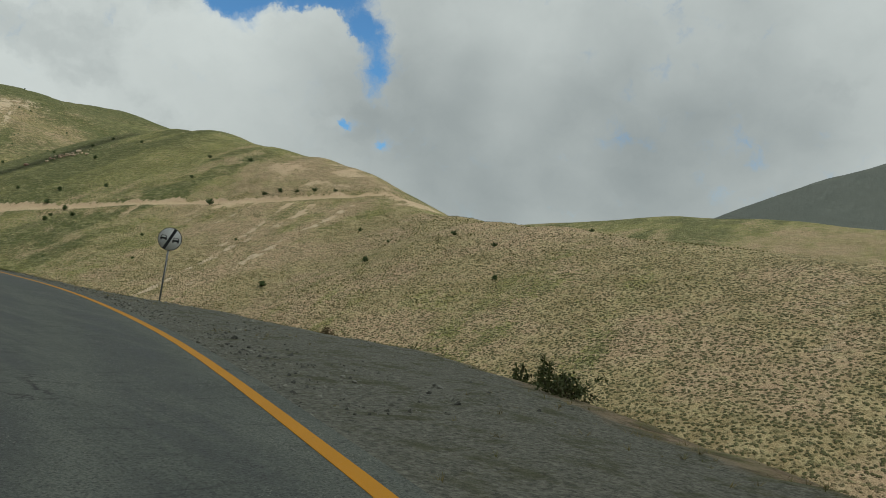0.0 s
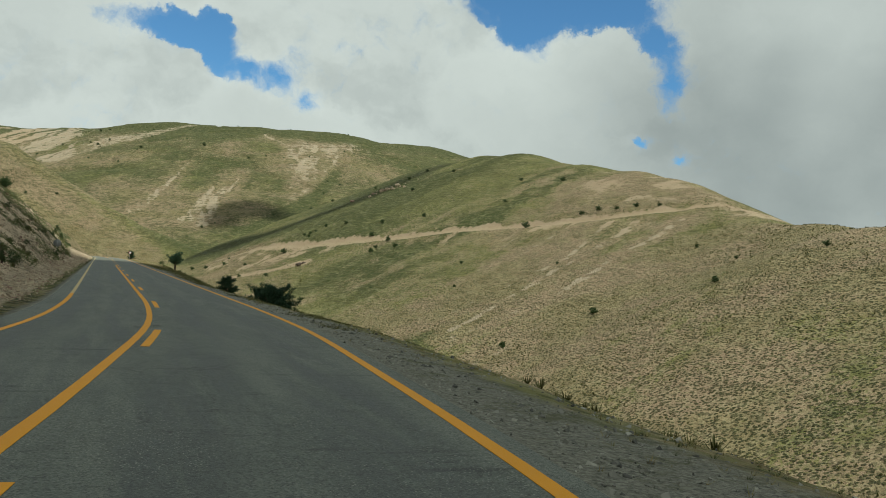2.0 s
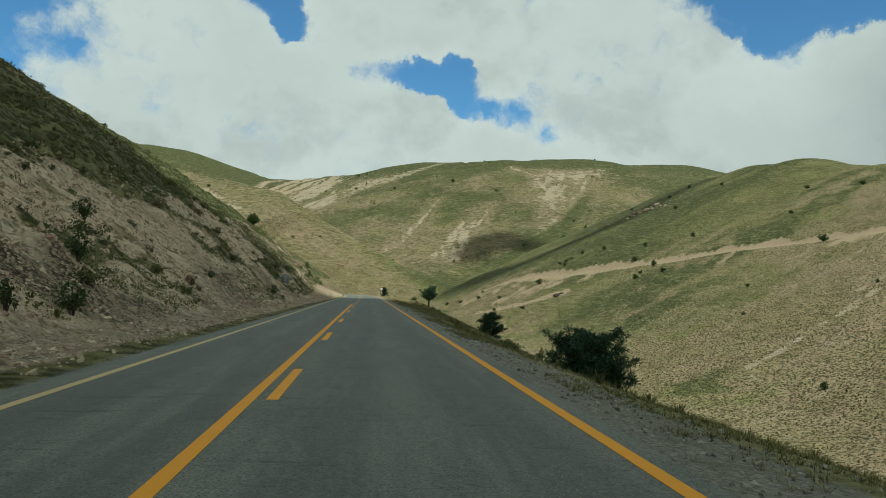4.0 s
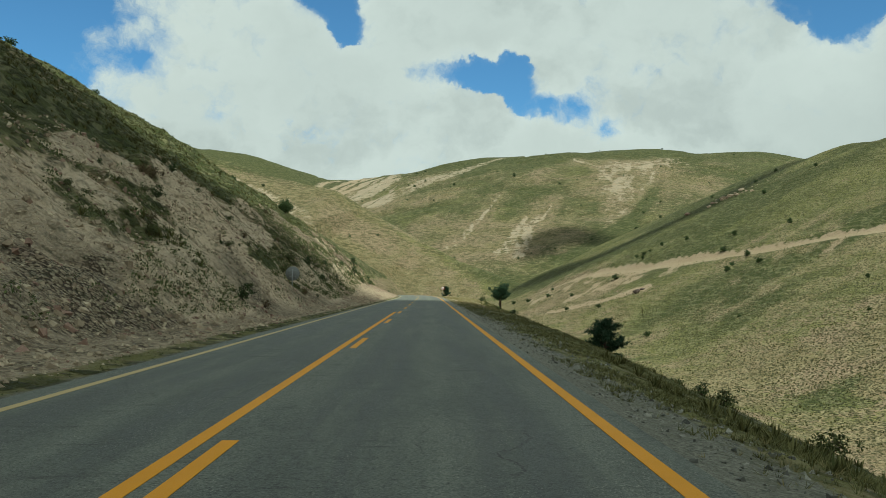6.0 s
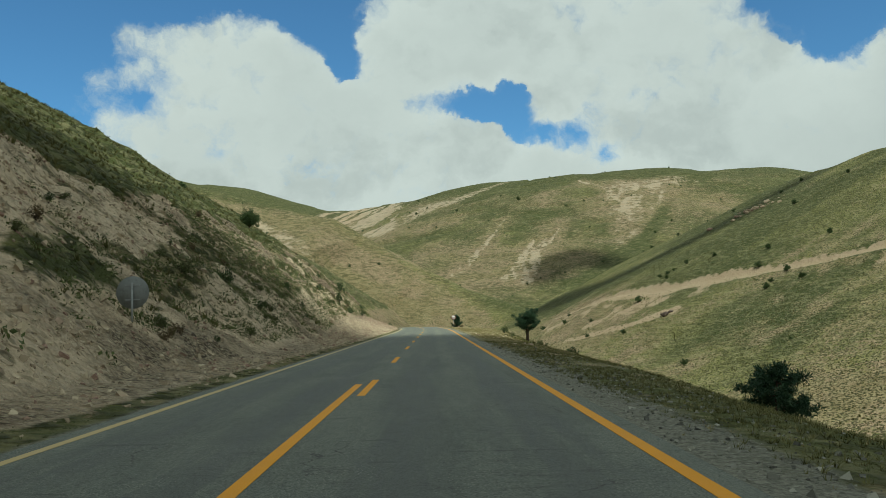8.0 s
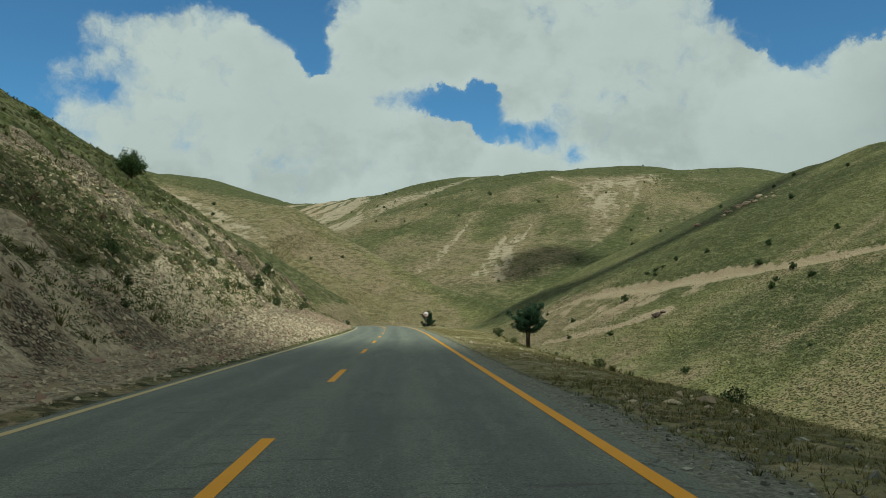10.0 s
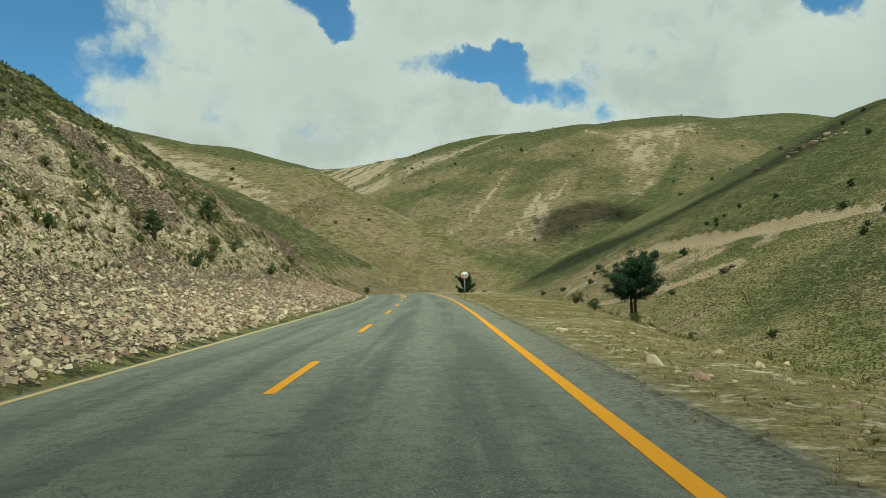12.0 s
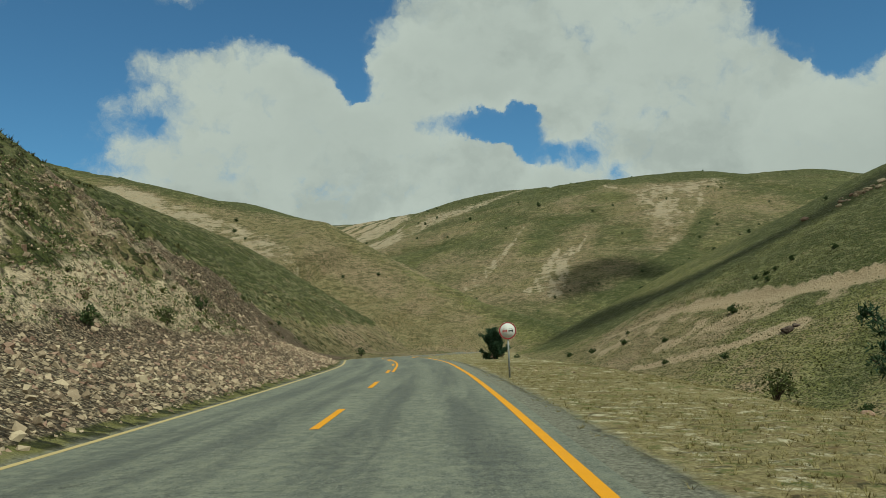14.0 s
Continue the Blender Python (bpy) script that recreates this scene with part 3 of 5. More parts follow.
def masks(x, y, z):
    u, b = x - road_x(y), brink(y)
    w = -u - toe(y)
    n1, n2, n3 = fbm(x, y, 9, 4, 3), fbm(x, y, 2.6, 3, 11), fbm(x, y, 60, 4, 21)
    here = 1 - step(y, 350, 390)
    lip = lip_at(y) + 1.1 * n1 + 0.6 * n2
    cut = step(w, -0.3, 0.6) * (1 - step(w, lip, lip + 1.4)) * here
    pale = cut * (0.74 - 0.10 * step(y, 75, 100) + 0.35 * n1 + 0.28 * n2)
    herb = herbage(x, y) * cut
    chute = patches(w, y, CLAY_CHUTES) * cut
    pale = pale - 0.90 * herb + 0.3 * chute
    foot = step(-u, 4.0, 4.6) * (1 - step(w, 2.2, 4.5)) * here
    pale = np.maximum(pale, 0.85 * foot * (1 - 0.75 * step(y, 190, 220)))
    rubble = (1 - 0.8 * step(y, 205, 235)) * np.maximum(foot, cut * (0.45 + 0.4 * n1)) * step(y, 78, 100) + (0.45 * foot + cut * (0.06 + 0.3 * n1 + 0.2 * n2)) * (1 - step(y, 78, 100)) - 0.5 * chute - 0.75 * herb
    wide = 0.15 + 0.45 * (1 - step(y, -20, 20)) + 0.45 * (1 - step(y, 50, 80))
    gravel = (1 - step(u, 3.9 + wide, 4.8 + wide)) * (u > 0) + (1 - step(-u, 3.5, 4.1)) * (u <= 0)
    gravel = np.where(np.abs(u) < 3.5, 1.0, gravel) * here
    gravel = np.maximum(gravel, (u > 3) * (1 - step(u, b - 2.5, b + 0.5)) * (1 - step(y, -48, -25)))
    gravel = np.maximum(gravel, (u > 3) * (1 - step(u, 4.2, 5.3)) * step(y, 70, 90) * 0.62 * here)
    weedy = step(u, 3.9, 4.8) * (0.55 + 0.45 * step(-y, 20, 50))
    # the cut track on the far side of the valley and the spoil below it
    d, _, s = along(x, y, TRACK)
    dips = step(vnoise(s * 60 + 0.5 * n1, 0 * s, 5), -0.1, 0.5)
    below = step(d, 0, 3) * (x < np.interp(y, [q[1] for q in TRACK[::-1]], [q[0] for q in TRACK[::-1]]))
    wider = 4 * (1 - step(s, 0.3, 0.5)) * below
    track = (1 - step(d, 3.0 + 1.6 * n1 + wider, 5.4 + 1.6 * n1 + 2 * wider)) * step(s, 0.02, 0.12)
    clay = np.maximum(track, 0.9 * chute)
    pale = np.maximum(pale, 0.72 * track)
    across = (u > 20) * (1 - step(y, 430, 520))
    low = across * (1 - step(y, 140, 190)) * step(x, 30, 60)
    earth = np.exp(-(((x - 78 + 0.45 * (y - 365)) / 19) ** 4 + ((y - 368) / 48) ** 4)) * (u > 12)
    corner = np.exp(-(((x - 228) / 20) ** 2 + ((y - 186) / 24) ** 2)) * (z > 14)
    brow = np.exp(-(((x - 226) / 32) ** 2 + ((y - 258) / 75) ** 2)) * step(z, 28, 36)
    pale = np.maximum(pale, np.maximum(earth * (0.46 + 0.35 * n1 + 0.3 * n2), corner * (0.62 + 0.5 * n1)))
    pale = np.maximum(pale, brow * (0.44 + 0.35 * n1))
    clay = np.maximum(clay, np.maximum(np.maximum(earth, corner), brow))
    bare = 0.45 + 0.5 * brow + 0.32 * n3 + 0.35 * cut + 0.16 * across
    spoil = below * (1 - step(d, 10, 34 + 14 * n1)) * step(s, 0.42, 0.6)
    # streaks down the fall line of the slope across the valley
    lane = 0.96 * y - 0.28 * x
    fall = vnoise(lane / 17 + 0.5 * n1 + 0.8 * n3, (x + 0.3 * y) / 120, 15) + 0.5 * vnoise(lane / 6 + 0.5 * n1, (x + 0.3 * y) / 60, 16)
    thin = vnoise(lane / 2.2 + 0.35 * n1, (x + 0.3 * y) / 40, 17)
    bare = bare + across * (0.42 * fall - 0.08 + 0.16 * (1 - step(y, 200, 300)))
    pale = np.maximum(pale, across * step(x, 45, 70) * (0.30 * step(fall, 0.25, 1.0) + 0.16 * step(thin + 0.4 * fall, 0.6, 1.0)))
    bare = bare + 0.55 * spoil * dips + 0.15 * spoil
    pale = np.maximum(pale, (0.50 + 0.3 * n1) * spoil * dips * step(vnoise(s * 22, 0 * s, 8), -0.2, 0.4))
    clay = np.maximum(clay, spoil)
    # gullies and pale runnels on the far hills
    for k, line in enumerate(RUNNELS):
        d, _, s = along(x + 4 * n3 + 1.2 * n1, y, line)
        pale = np.maximum(pale, (0.80 + 0.3 * n2) * 0.85 * (1 - step(d, 0.9 + 2.4 * s * s + n3, 4.2 + 5.0 * s * s + 2 * n3)) * (0.55 + 0.45 * step(vnoise(x / 3.0, y / 90, 30 + k) + 0.3, 0.0, 0.6)))
        bare = bare + 0.40 * (1 - step(d, 3, 20))
    for k, line in enumerate(GULLIES):
        d, _, s = along(x + 1.5 * n1, y + 1.5 * n1, line)
        pale = np.maximum(pale, (0.60 - 0.14 * s + 0.25 * n2 + 0.2 * n1) * (1 - step(d, 0.3 + 0.6 * n2, 3.2 + 0.8 * n2)))
        bare = bare + 0.4 * (1 - step(d, 2, 7))
    scar = np.exp(-(((x - 172 - 0.72 * (z - 53)) / (12 + 0.36 * np.maximum(z - 53, 0))) ** 4)) * step(z, 48, 70) * (1 - step(z + 8 * n3, 160, 175)) * step(y, 690, 730)
    bare = bare + scar * 0.45 + 0.10 * step(y, 760, 860) * (1 - step(z, 150, 185)) * (0.4 + n3)
    pale = np.maximum(pale, scar * (0.42 + 0.26 * vnoise((x - 0.35 * y) / 6 + n3, y / 50, 77) + 0.18 * n3))
    rim = np.exp(-(((z - 153 + 8 * n3) / 8) ** 2)) * step(y, 880, 940) * step(x, 195, 225) * (1 - step(x, 295, 330))
    pale = np.maximum(pale, 0.62 * rim * step(vnoise(x / 7, y / 7, 78), -0.6, 0.2))
    # the pale wedge below the saddle
    edge = z - np.interp(x, (-60, -16, 32, 89, 130), (98, 127, 149, 182, 202))
    wedge = step(edge, -3, 5) * step(y, 940, 1000) * (1 - step(x, 112, 128)) * step(x, -215, -175) * (1 - step(z - 0.06 * x, 196, 206))
    ribs = step(vnoise((x - 0.3 * y) / 9 + 1.2 * n3, y / 200, 41), -0.35, 0.35)
    pale = np.maximum(pale, wedge * (0.56 * (1 - step(edge, 16 - 0.08 * x + 5 * n3, 26 - 0.10 * x + 5 * n3)) * step(x, -45, -20) + (0.22 + 0.66 * ribs) * (1 - step(x, -60, -25))))
    pale = np.maximum(pale, wedge * 0.40 * ribs * (1 - step(x, -20, 10)))
    clay = np.maximum(clay, 0.75 * wedge * (1 - step(x, -120, -95)))
    # a bare band below the crest of the spur
    d, _, s = along(x, y, ((-235, 694, 0), (-179, 656, 0), (-136, 636, 0), (-97, 592, 0), (-74, 554, 0)))
    band = (1 - step(d, 9 - 7 * s + 5 * n3, 24 - 13 * s + 5 * n3)) * (1 - 0.55 * s) * step(y, 520, 545)
    spur = step(-x, -60, 0) * step(y, 430, 520) * (1 - step(y, 720, 780))
    bare = bare + 0.7 * band + 0.42 * spur * (1 - step(z, 80, 105)) + 0.14 * step(y, 690, 760) * (1 - step(z, 140, 172))
    pale = np.maximum(pale, 0.80 * band)
    green = 0.42 - 0.15 * across - 0.42 * across * np.clip(fall, -1, 1) + 0.35 * fbm(x, y, 35, 3, 51) + 0.18 * step(y, 600, 750) + 0.30 * step(w, lip, lip + 4) * here
    green = green + 0.25 * (1 - step(y, 20, 70)) * step(u, b - 1, b + 2) * (1 - step(u, 25, 50))
    # grassy tops, and greener low ground at the valley head
    green = green + 0.35 * step(z, 96, 112) * (y < 760) * (x < 0) + 0.30 * step(y, 560, 640) * (1 - step(z, 20, 60))
    crown = step(z + 10 * n3, 160, 182) * step(y, 900, 1000)
    green, bare = green + 0.50 * crown, bare - 0.30 * crown
    verge = step(u, 4.0, 5.0) * (1 - step(u, b + 1, b + 4)) * step(y, 45, 100) * here
    bare, green = bare + 0.15 * verge, green - 0.30 * verge
    d, _, s = along(x, y, SPUR_CREST)
    top = (1 - step(d, 8 + 8 * n3, 28 + 8 * n3)) * step(y, 430, 470)
    green, bare = green - 0.62 * spur, bare + 0.28 * spur
    green, bare, pale = green + 0.45 * top, bare - 0.40 * top, pale * (1 - top)
    green, bare = green + 0.45 * herb, bare - 0.35 * herb
    # heath over the cutting; lush grass down the shaded ends of the ridges and high on the valley side
    heath = step(w, lip, lip + 2) * here
    d, _, s = along(x, y, ((215, 505, 0), (168, 479, 0), (136, 445, 0), (100, 440, 0), (76, 450, 0), (56, 500, 0)))
    lee = 1 - step(d, 12 + 4 * n3, 34 + 6 * n3)
    rise = across * step(y, 210, 300) * step(x, 60, 110)
    green, bare = green + 0.25 * heath + 0.55 * lee + 0.32 * rise - 0.30 * low - 0.5 * brow, bare - 0.40 * heath - 0.55 * lee - 0.36 * rise + 0.26 * low
    pale = pale * (1 - 0.8 * lee)
    far = step(y, 440, 620)
    # the ochre fan below the dark block
    d, _, s = along(x, y, ((88, 330, 0), (80, 332, 0), (68, 343, 0), (54, 360, 0)))
    fan = 1 - step(d, 3.0 - 1.8 * s + n2, 5.5 - 2.5 * s + n2)
    pale, clay = np.maximum(pale, 0.85 * fan), np.maximum(clay, fan)
    # the green gully beside the scar, widening over the foot of the far hill
    d, _, s = along(x, y, ((240, 862, 0), (222, 820, 0), (190, 765, 0), (155, 706, 0), (120, 670, 0)))
    gully_green = (1 - step(d, 2 + 5 * s + 3 * n3, 9 + 14 * s + 3 * n3)) * far
    green, bare, pale = green + 0.14 * far + 0.7 * gully_green, bare - 0.6 * gully_green - 0.12 * far, pale * (1 - 0.85 * gully_green)
    # the second cutting: less pale rock and green, more bare soil
    second = cut * step(y, 205, 235)
    pale, bare, green = pale * (1 - 0.72 * second), bare + 0.5 * second, green - 0.4 * second
    return dict(peak=step(x, 1400, 1700), weedy=weedy, cut_lift=np.maximum(cut, foot), rubble=rubble, flat=step(u, 3.5, 4.5) * (1 - step(u, b, b + 2)) * here, herb=cut * (0.65 + 0.35 * herb), pale=pale, gravel=gravel, bare=bare, green=green, straw=verge, far=far, clay=clay)


def relief(x, y):
    """Fine relief on top of the large forms."""
    u, b = x - road_x(y), brink(y)
    w = -u - toe(y)
    out = 0.5 * fbm(x, y, 40, 3, 61) * step(np.abs(u), 12, 60)
    out = out + 3.0 * fbm(x, y, 160, 3, 63) * step(np.hypot(x, y - 60), 450, 1000)
    cut = step(w, 0.5, 3) * (1 - step(w, 40, 60))
    out = out + cut * (0.60 * fbm(x, y, 7, 3, 71) + 0.30 * fbm(x, y, 1.6, 4, 72, 0.6))
    out = out + cut * 0.35 * np.abs(vnoise(y / 3.1 + 0.4 * vnoise(x / 4, y / 4, 9), w / 9, 73))
    crag = step(w, 1.5, 4) * (1 - step(w, 10, 15)) * step(y, 96, 112) * (1 - step(y, 200, 230))
    out = out + crag * 0.55 * np.maximum(fbm(x * 1.6, y * 0.7, 2.4, 3, 75, 0.65), -0.2)
    soft = step(u, 5.5, 9)
    out = out + soft * (0.10 * fbm(x, y, 3.0, 3, 81) + 0.045 * fbm(x, y, 0.8, 2, 82))
    out = out + 0.025 * fbm(x, y, 0.7, 3, 83) * step(np.abs(u), 3.7, 4.6)
    # benches and runnels of the far slopes
    d, _, s = along(x, y, TRACK)
    out = out - 1.8 * np.exp(-((d / 4.0) ** 2)) * step(s, 0.02, 0.12)
    out = out - 0.9 * step(d, 4, 9) * (1 - step(d, 20, 40)) * step(s, 0.3, 0.5) * np.maximum(vnoise(s * 60, 0 * s, 5), 0)
    run = vnoise((x + 0.25 * y) / 26 + 2.2 * fbm(x, y, 60, 4, 21), y / 300, 31)
    out = out - 3.5 * np.maximum(run, 0) * step(y, 560, 760)
    return out


def height(x, y):
    x, y = np.asarray(x, float), np.asarray(y, float)
    return land(x, y) + relief(x, y)


def build_ground():
    gx = spaced((-3000, -300, 30, -2.0), (-300, -120, 30, -1.1), (-120, -40, 46, -1.3), (-40, -6, 84), (-6, 4, 26), (4, 18, 46), (18, 60, 48, 1.3), (60, 260, 92),
                (260, 900, 60, 1.2), (900, 3000, 34, 1.2))
    gy = spaced((-900, -110, 30, -1.8), (-110, 190, 390), (190, 440, 130, 1.2), (440, 1300, 195), (1300, 3200, 30, 1.4))
    x, y = np.meshgrid(gx, gy)
    z = height(x, y)
    me = from_arrays("ground", np.stack([x, y, z], -1).reshape(-1, 3), grid_faces(len(gx), len(gy)), M_GROUND)
    for name, values in masks(x, y, z).items():
        point_attr(me, name, values)
    return tagged(new("ground", me), "dry grassy mountain slopes with bare earth", "ground", kind="structure")


GROUND = build_ground()


# ---- road and its markings ----
ROAD_Y = np.concatenate([np.arange(-150, 160, 2.0), np.arange(160, 440, 3.0)])


def left_line(y):
    """The left edge line's offset along the road, shifted to fit the camera's view."""
    return glide(y, ((-150, -2.85), (-45, -2.85), (0, -3.0), (45, -3.2), (440, -3.2)))


def ribbon(name, left, right, lift, thick, mat, ys, columns=2, parent=None, shift=None):
    """A strip along the road between two offsets from its centre line."""
    ys = np.asarray(ys, float)
    cx, cz = road_x(ys), road_z(ys)
    sl = np.gradient(cx, ys) if len(ys) > 2 else np.full(len(ys), (cx[-1] - cx[0]) / (ys[-1] - ys[0]))
    nx, ny = 1 / np.hypot(1, sl), -sl / np.hypot(1, sl)
    offs = np.linspace(left, right, columns)
    offs = np.concatenate([[left], offs, [right]])
    drop = np.concatenate([[-thick], np.zeros(columns), [-thick]])
    offs = offs[None, :] + (shift(ys)[:, None] if shift else np.zeros((len(ys), 1)))
    x = cx[:, None] + offs * nx[:, None]
    y = ys[:, None] + offs * ny[:, None]
    z = cz[:, None] + lift + drop - 0.008 * np.abs(offs)
    me = from_arrays(name, np.stack([x, y, z], -1).reshape(-1, 3), grid_faces(offs.shape[1], len(ys)), mat, smooth=False)
    point_attr(me, "across", offs)
    ob = new(name, me)
    if parent:
        ob.parent = parent
    return ob


road = tagged(ribbon("road", -3.5, 3.82, 0.03, 0.12, M_ASPHALT, ROAD_Y, 16), "worn dark grey asphalt road with yellow lines", "road", kind="structure")
ribbon("edge_line", 3.42, 3.58, 0.035, 0.004, M_YELLOW, ROAD_Y, parent=road)
ribbon("edge_line", -0.07, 0.07, 0.035, 0.004, M_YELLOW, ROAD_Y[ROAD_Y < -35], parent=road, shift=left_line)
ribbon("edge_line", -0.07, 0.07, 0.035, 0.004, M_CREAM, ROAD_Y[ROAD_Y > -37], parent=road, shift=left_line)
ribbon("centre_line", -0.36, -0.21, 0.035, 0.004, M_YELLOW, ROAD_Y[(ROAD_Y >= -150) & (ROAD_Y < 41)], parent=road)
ribbon("centre_line", 0.19, 0.32, 0.035, 0.004, M_YELLOW, ROAD_Y[ROAD_Y > 158], parent=road)
for end in (-91.5, -79, -66.6, -53.4, -40.1, -26.7, -14.5, -1.8, 13.6, 27.8, 41.2, 52.8, 64.9, 76.8, 90.4, 102.8, 114.7, 127.4, 138.8, 150.8, 163, 175, 187):
    ribbon("dash", -0.075, 0.075, 0.035, 0.004, M_YELLOW, np.linspace(end - 4, end, 4), parent=road)

# ---- unseen clouds, added out of view to shade the land ----
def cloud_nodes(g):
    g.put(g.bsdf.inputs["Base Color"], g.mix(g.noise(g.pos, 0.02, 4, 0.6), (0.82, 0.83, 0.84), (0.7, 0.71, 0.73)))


M_CLOUD = material("shade_cloud_white", cloud_nodes, 1.0, 0.0)
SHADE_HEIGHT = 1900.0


def blob_mesh(name, blobs, mat, level=3, rough=0.25, seed=0):
    """Lumpy balls (x, y, z, rx, ry, rz) joined into one mesh."""
    base = bmesh.new()
    bmesh.ops.create_icosphere(base, subdivisions=level, radius=1)
    v0 = np.array([v.co[:] for v in base.verts])
    f0 = np.array([[v.index for v in f.verts] for f in base.faces])
    base.free()
    rng = np.random.default_rng(seed)
    vs, fs, n = [], [], 0
    for x, y, z, rx, ry, rz in blobs:
        o = rng.uniform(0, 90)
        d = 1 + rough * (fbm(v0[:, 0] + o, v0[:, 1] + o + v0[:, 2], 0.7, 3, seed))
        vs.append(v0 * d[:, None] * (rx, ry, rz) + (x, y, z))
        fs.append(f0 + n)
        n += len(v0)
    return from_arrays(name, np.concatenate(vs), np.concatenate(fs), mat)


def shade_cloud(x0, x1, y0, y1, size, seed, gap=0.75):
    """An unseen cloud, added so that its shade covers about this stretch of the land."""
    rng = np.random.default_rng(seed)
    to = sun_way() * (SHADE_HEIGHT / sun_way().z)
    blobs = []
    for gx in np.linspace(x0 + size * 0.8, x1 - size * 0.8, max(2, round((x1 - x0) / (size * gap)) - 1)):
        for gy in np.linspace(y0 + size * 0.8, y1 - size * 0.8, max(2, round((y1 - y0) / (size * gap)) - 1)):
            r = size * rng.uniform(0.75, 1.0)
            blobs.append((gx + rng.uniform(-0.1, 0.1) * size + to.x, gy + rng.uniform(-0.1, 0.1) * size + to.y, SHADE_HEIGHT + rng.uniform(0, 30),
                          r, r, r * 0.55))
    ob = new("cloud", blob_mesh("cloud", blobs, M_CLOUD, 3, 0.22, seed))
    return tagged(ob, "unseen grey-white cloud added to shade the slopes below", "cloud", kind="structure")


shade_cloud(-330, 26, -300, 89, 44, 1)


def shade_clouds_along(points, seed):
    """An unseen ragged cloud, added so that its shade follows a line of places (x, y, radius)."""
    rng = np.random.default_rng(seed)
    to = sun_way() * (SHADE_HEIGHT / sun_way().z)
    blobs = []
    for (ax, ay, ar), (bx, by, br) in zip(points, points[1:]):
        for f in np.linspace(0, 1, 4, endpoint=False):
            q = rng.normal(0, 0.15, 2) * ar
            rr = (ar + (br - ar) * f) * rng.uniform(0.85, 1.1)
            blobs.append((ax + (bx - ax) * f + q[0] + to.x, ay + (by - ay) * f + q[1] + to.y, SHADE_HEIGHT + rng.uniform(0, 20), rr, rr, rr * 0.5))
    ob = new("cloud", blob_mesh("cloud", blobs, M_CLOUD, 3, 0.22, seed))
    return tagged(ob, "unseen ragged grey-white cloud added to shade the ridge below", "cloud", kind="structure")


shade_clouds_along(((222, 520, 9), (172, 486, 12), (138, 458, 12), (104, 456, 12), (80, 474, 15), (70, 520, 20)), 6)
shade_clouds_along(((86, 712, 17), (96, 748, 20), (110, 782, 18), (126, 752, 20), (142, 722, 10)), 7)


# ---- plants ----
def leaf_nodes(a, b, c):
    def build(g):
        n = g.nt.nodes.new("ShaderNodeNewGeometry").outputs["Random Per Island"]
        base = g.mix(n, a, b)
        base = g.mix(g.ramp(g.noise(g.pos, 2.5, 3, 0.6), 0.5, 0.75), base, c)
        g.put(g.bsdf.inputs["Base Color"], base)
        g.put(g.bsdf.inputs["Subsurface Weight"], 0.0)
    return build


def bark_nodes(g):
    base = g.mix(g.noise(g.scaled(g.obj, (1, 1, 0.25)), 22, 5, 0.7), (0.030, 0.023, 0.018), (0.095, 0.070, 0.052))
    g.put(g.bsdf.inputs["Base Color"], base)
    bump(g, g.noise(g.scaled(g.obj, (1, 1, 0.2)), 30, 4, 0.7), 0.8, 0.02)


M_BARK = material("bark", bark_nodes, 0.95, 0.1)
M_NEEDLE = material("pine_needles", leaf_nodes((0.014, 0.037, 0.020), (0.044, 0.082, 0.040), (0.026, 0.054, 0.032)), 0.75, 0.2)
M_LEAF = material("dark_leaves", leaf_nodes((0.020, 0.040, 0.012), (0.055, 0.085, 0.022), (0.035, 0.055, 0.016)), 0.7, 0.25)
M_OLIVE = material("olive_leaves", leaf_nodes((0.050, 0.062, 0.022), (0.105, 0.120, 0.040), (0.080, 0.082, 0.036)), 0.8, 0.2)
M_DRY = material("dry_twigs", leaf_nodes((0.075, 0.055, 0.032), (0.165, 0.125, 0.070), (0.10, 0.088, 0.042)), 0.9, 0.1)
M_STRAW = material("dry_grass", leaf_nodes((0.150, 0.125, 0.052), (0.290, 0.240, 0.110), (0.110, 0.120, 0.042)), 0.85, 0.15)
M_TUSSOCK = material("tussock_grass", leaf_nodes((0.052, 0.060, 0.022), (0.165, 0.152, 0.060), (0.100, 0.098, 0.036)), 0.9, 0.1)
M_HERB = material("green_herbs", leaf_nodes((0.036, 0.050, 0.018), (0.110, 0.122, 0.048), (0.090, 0.078, 0.042)), 0.8, 0.2)

M_PATCH = material("patchy_herbs", leaf_nodes((0.050, 0.068, 0.022), (0.135, 0.155, 0.055), (0.128, 0.112, 0.058)), 0.8, 0.2)


def leaves(centres, length, width, rng, droop=0.0, out=None):
    """Small pointed leaves at the given places, each a kinked pair of triangles."""
    c = np.asarray(centres, float)
    n = len(c)
    a = rng.normal(size=(n, 3))
    if out is not None:
        a = a * 0.6 + out * 1.2
    a[:, 2] -= droop
    a /= np.linalg.norm(a, axis=1, keepdims=True) + 1e-9
    b = np.cross(a, rng.normal(size=(n, 3)))
    b /= np.linalg.norm(b, axis=1, keepdims=True) + 1e-9
    k = np.cross(a, b)
    L = length * rng.uniform(0.6, 1.3, (n, 1))
    W = width * rng.uniform(0.7, 1.2, (n, 1))
    v = np.stack([c, c + a * L * 0.5 + b * W * 0.5, c + a * L + k * W * 0.15, c + a * L * 0.5 - b * W * 0.5], 1).reshape(-1, 3)
    return v, np.arange(4 * n).reshape(-1, 4)


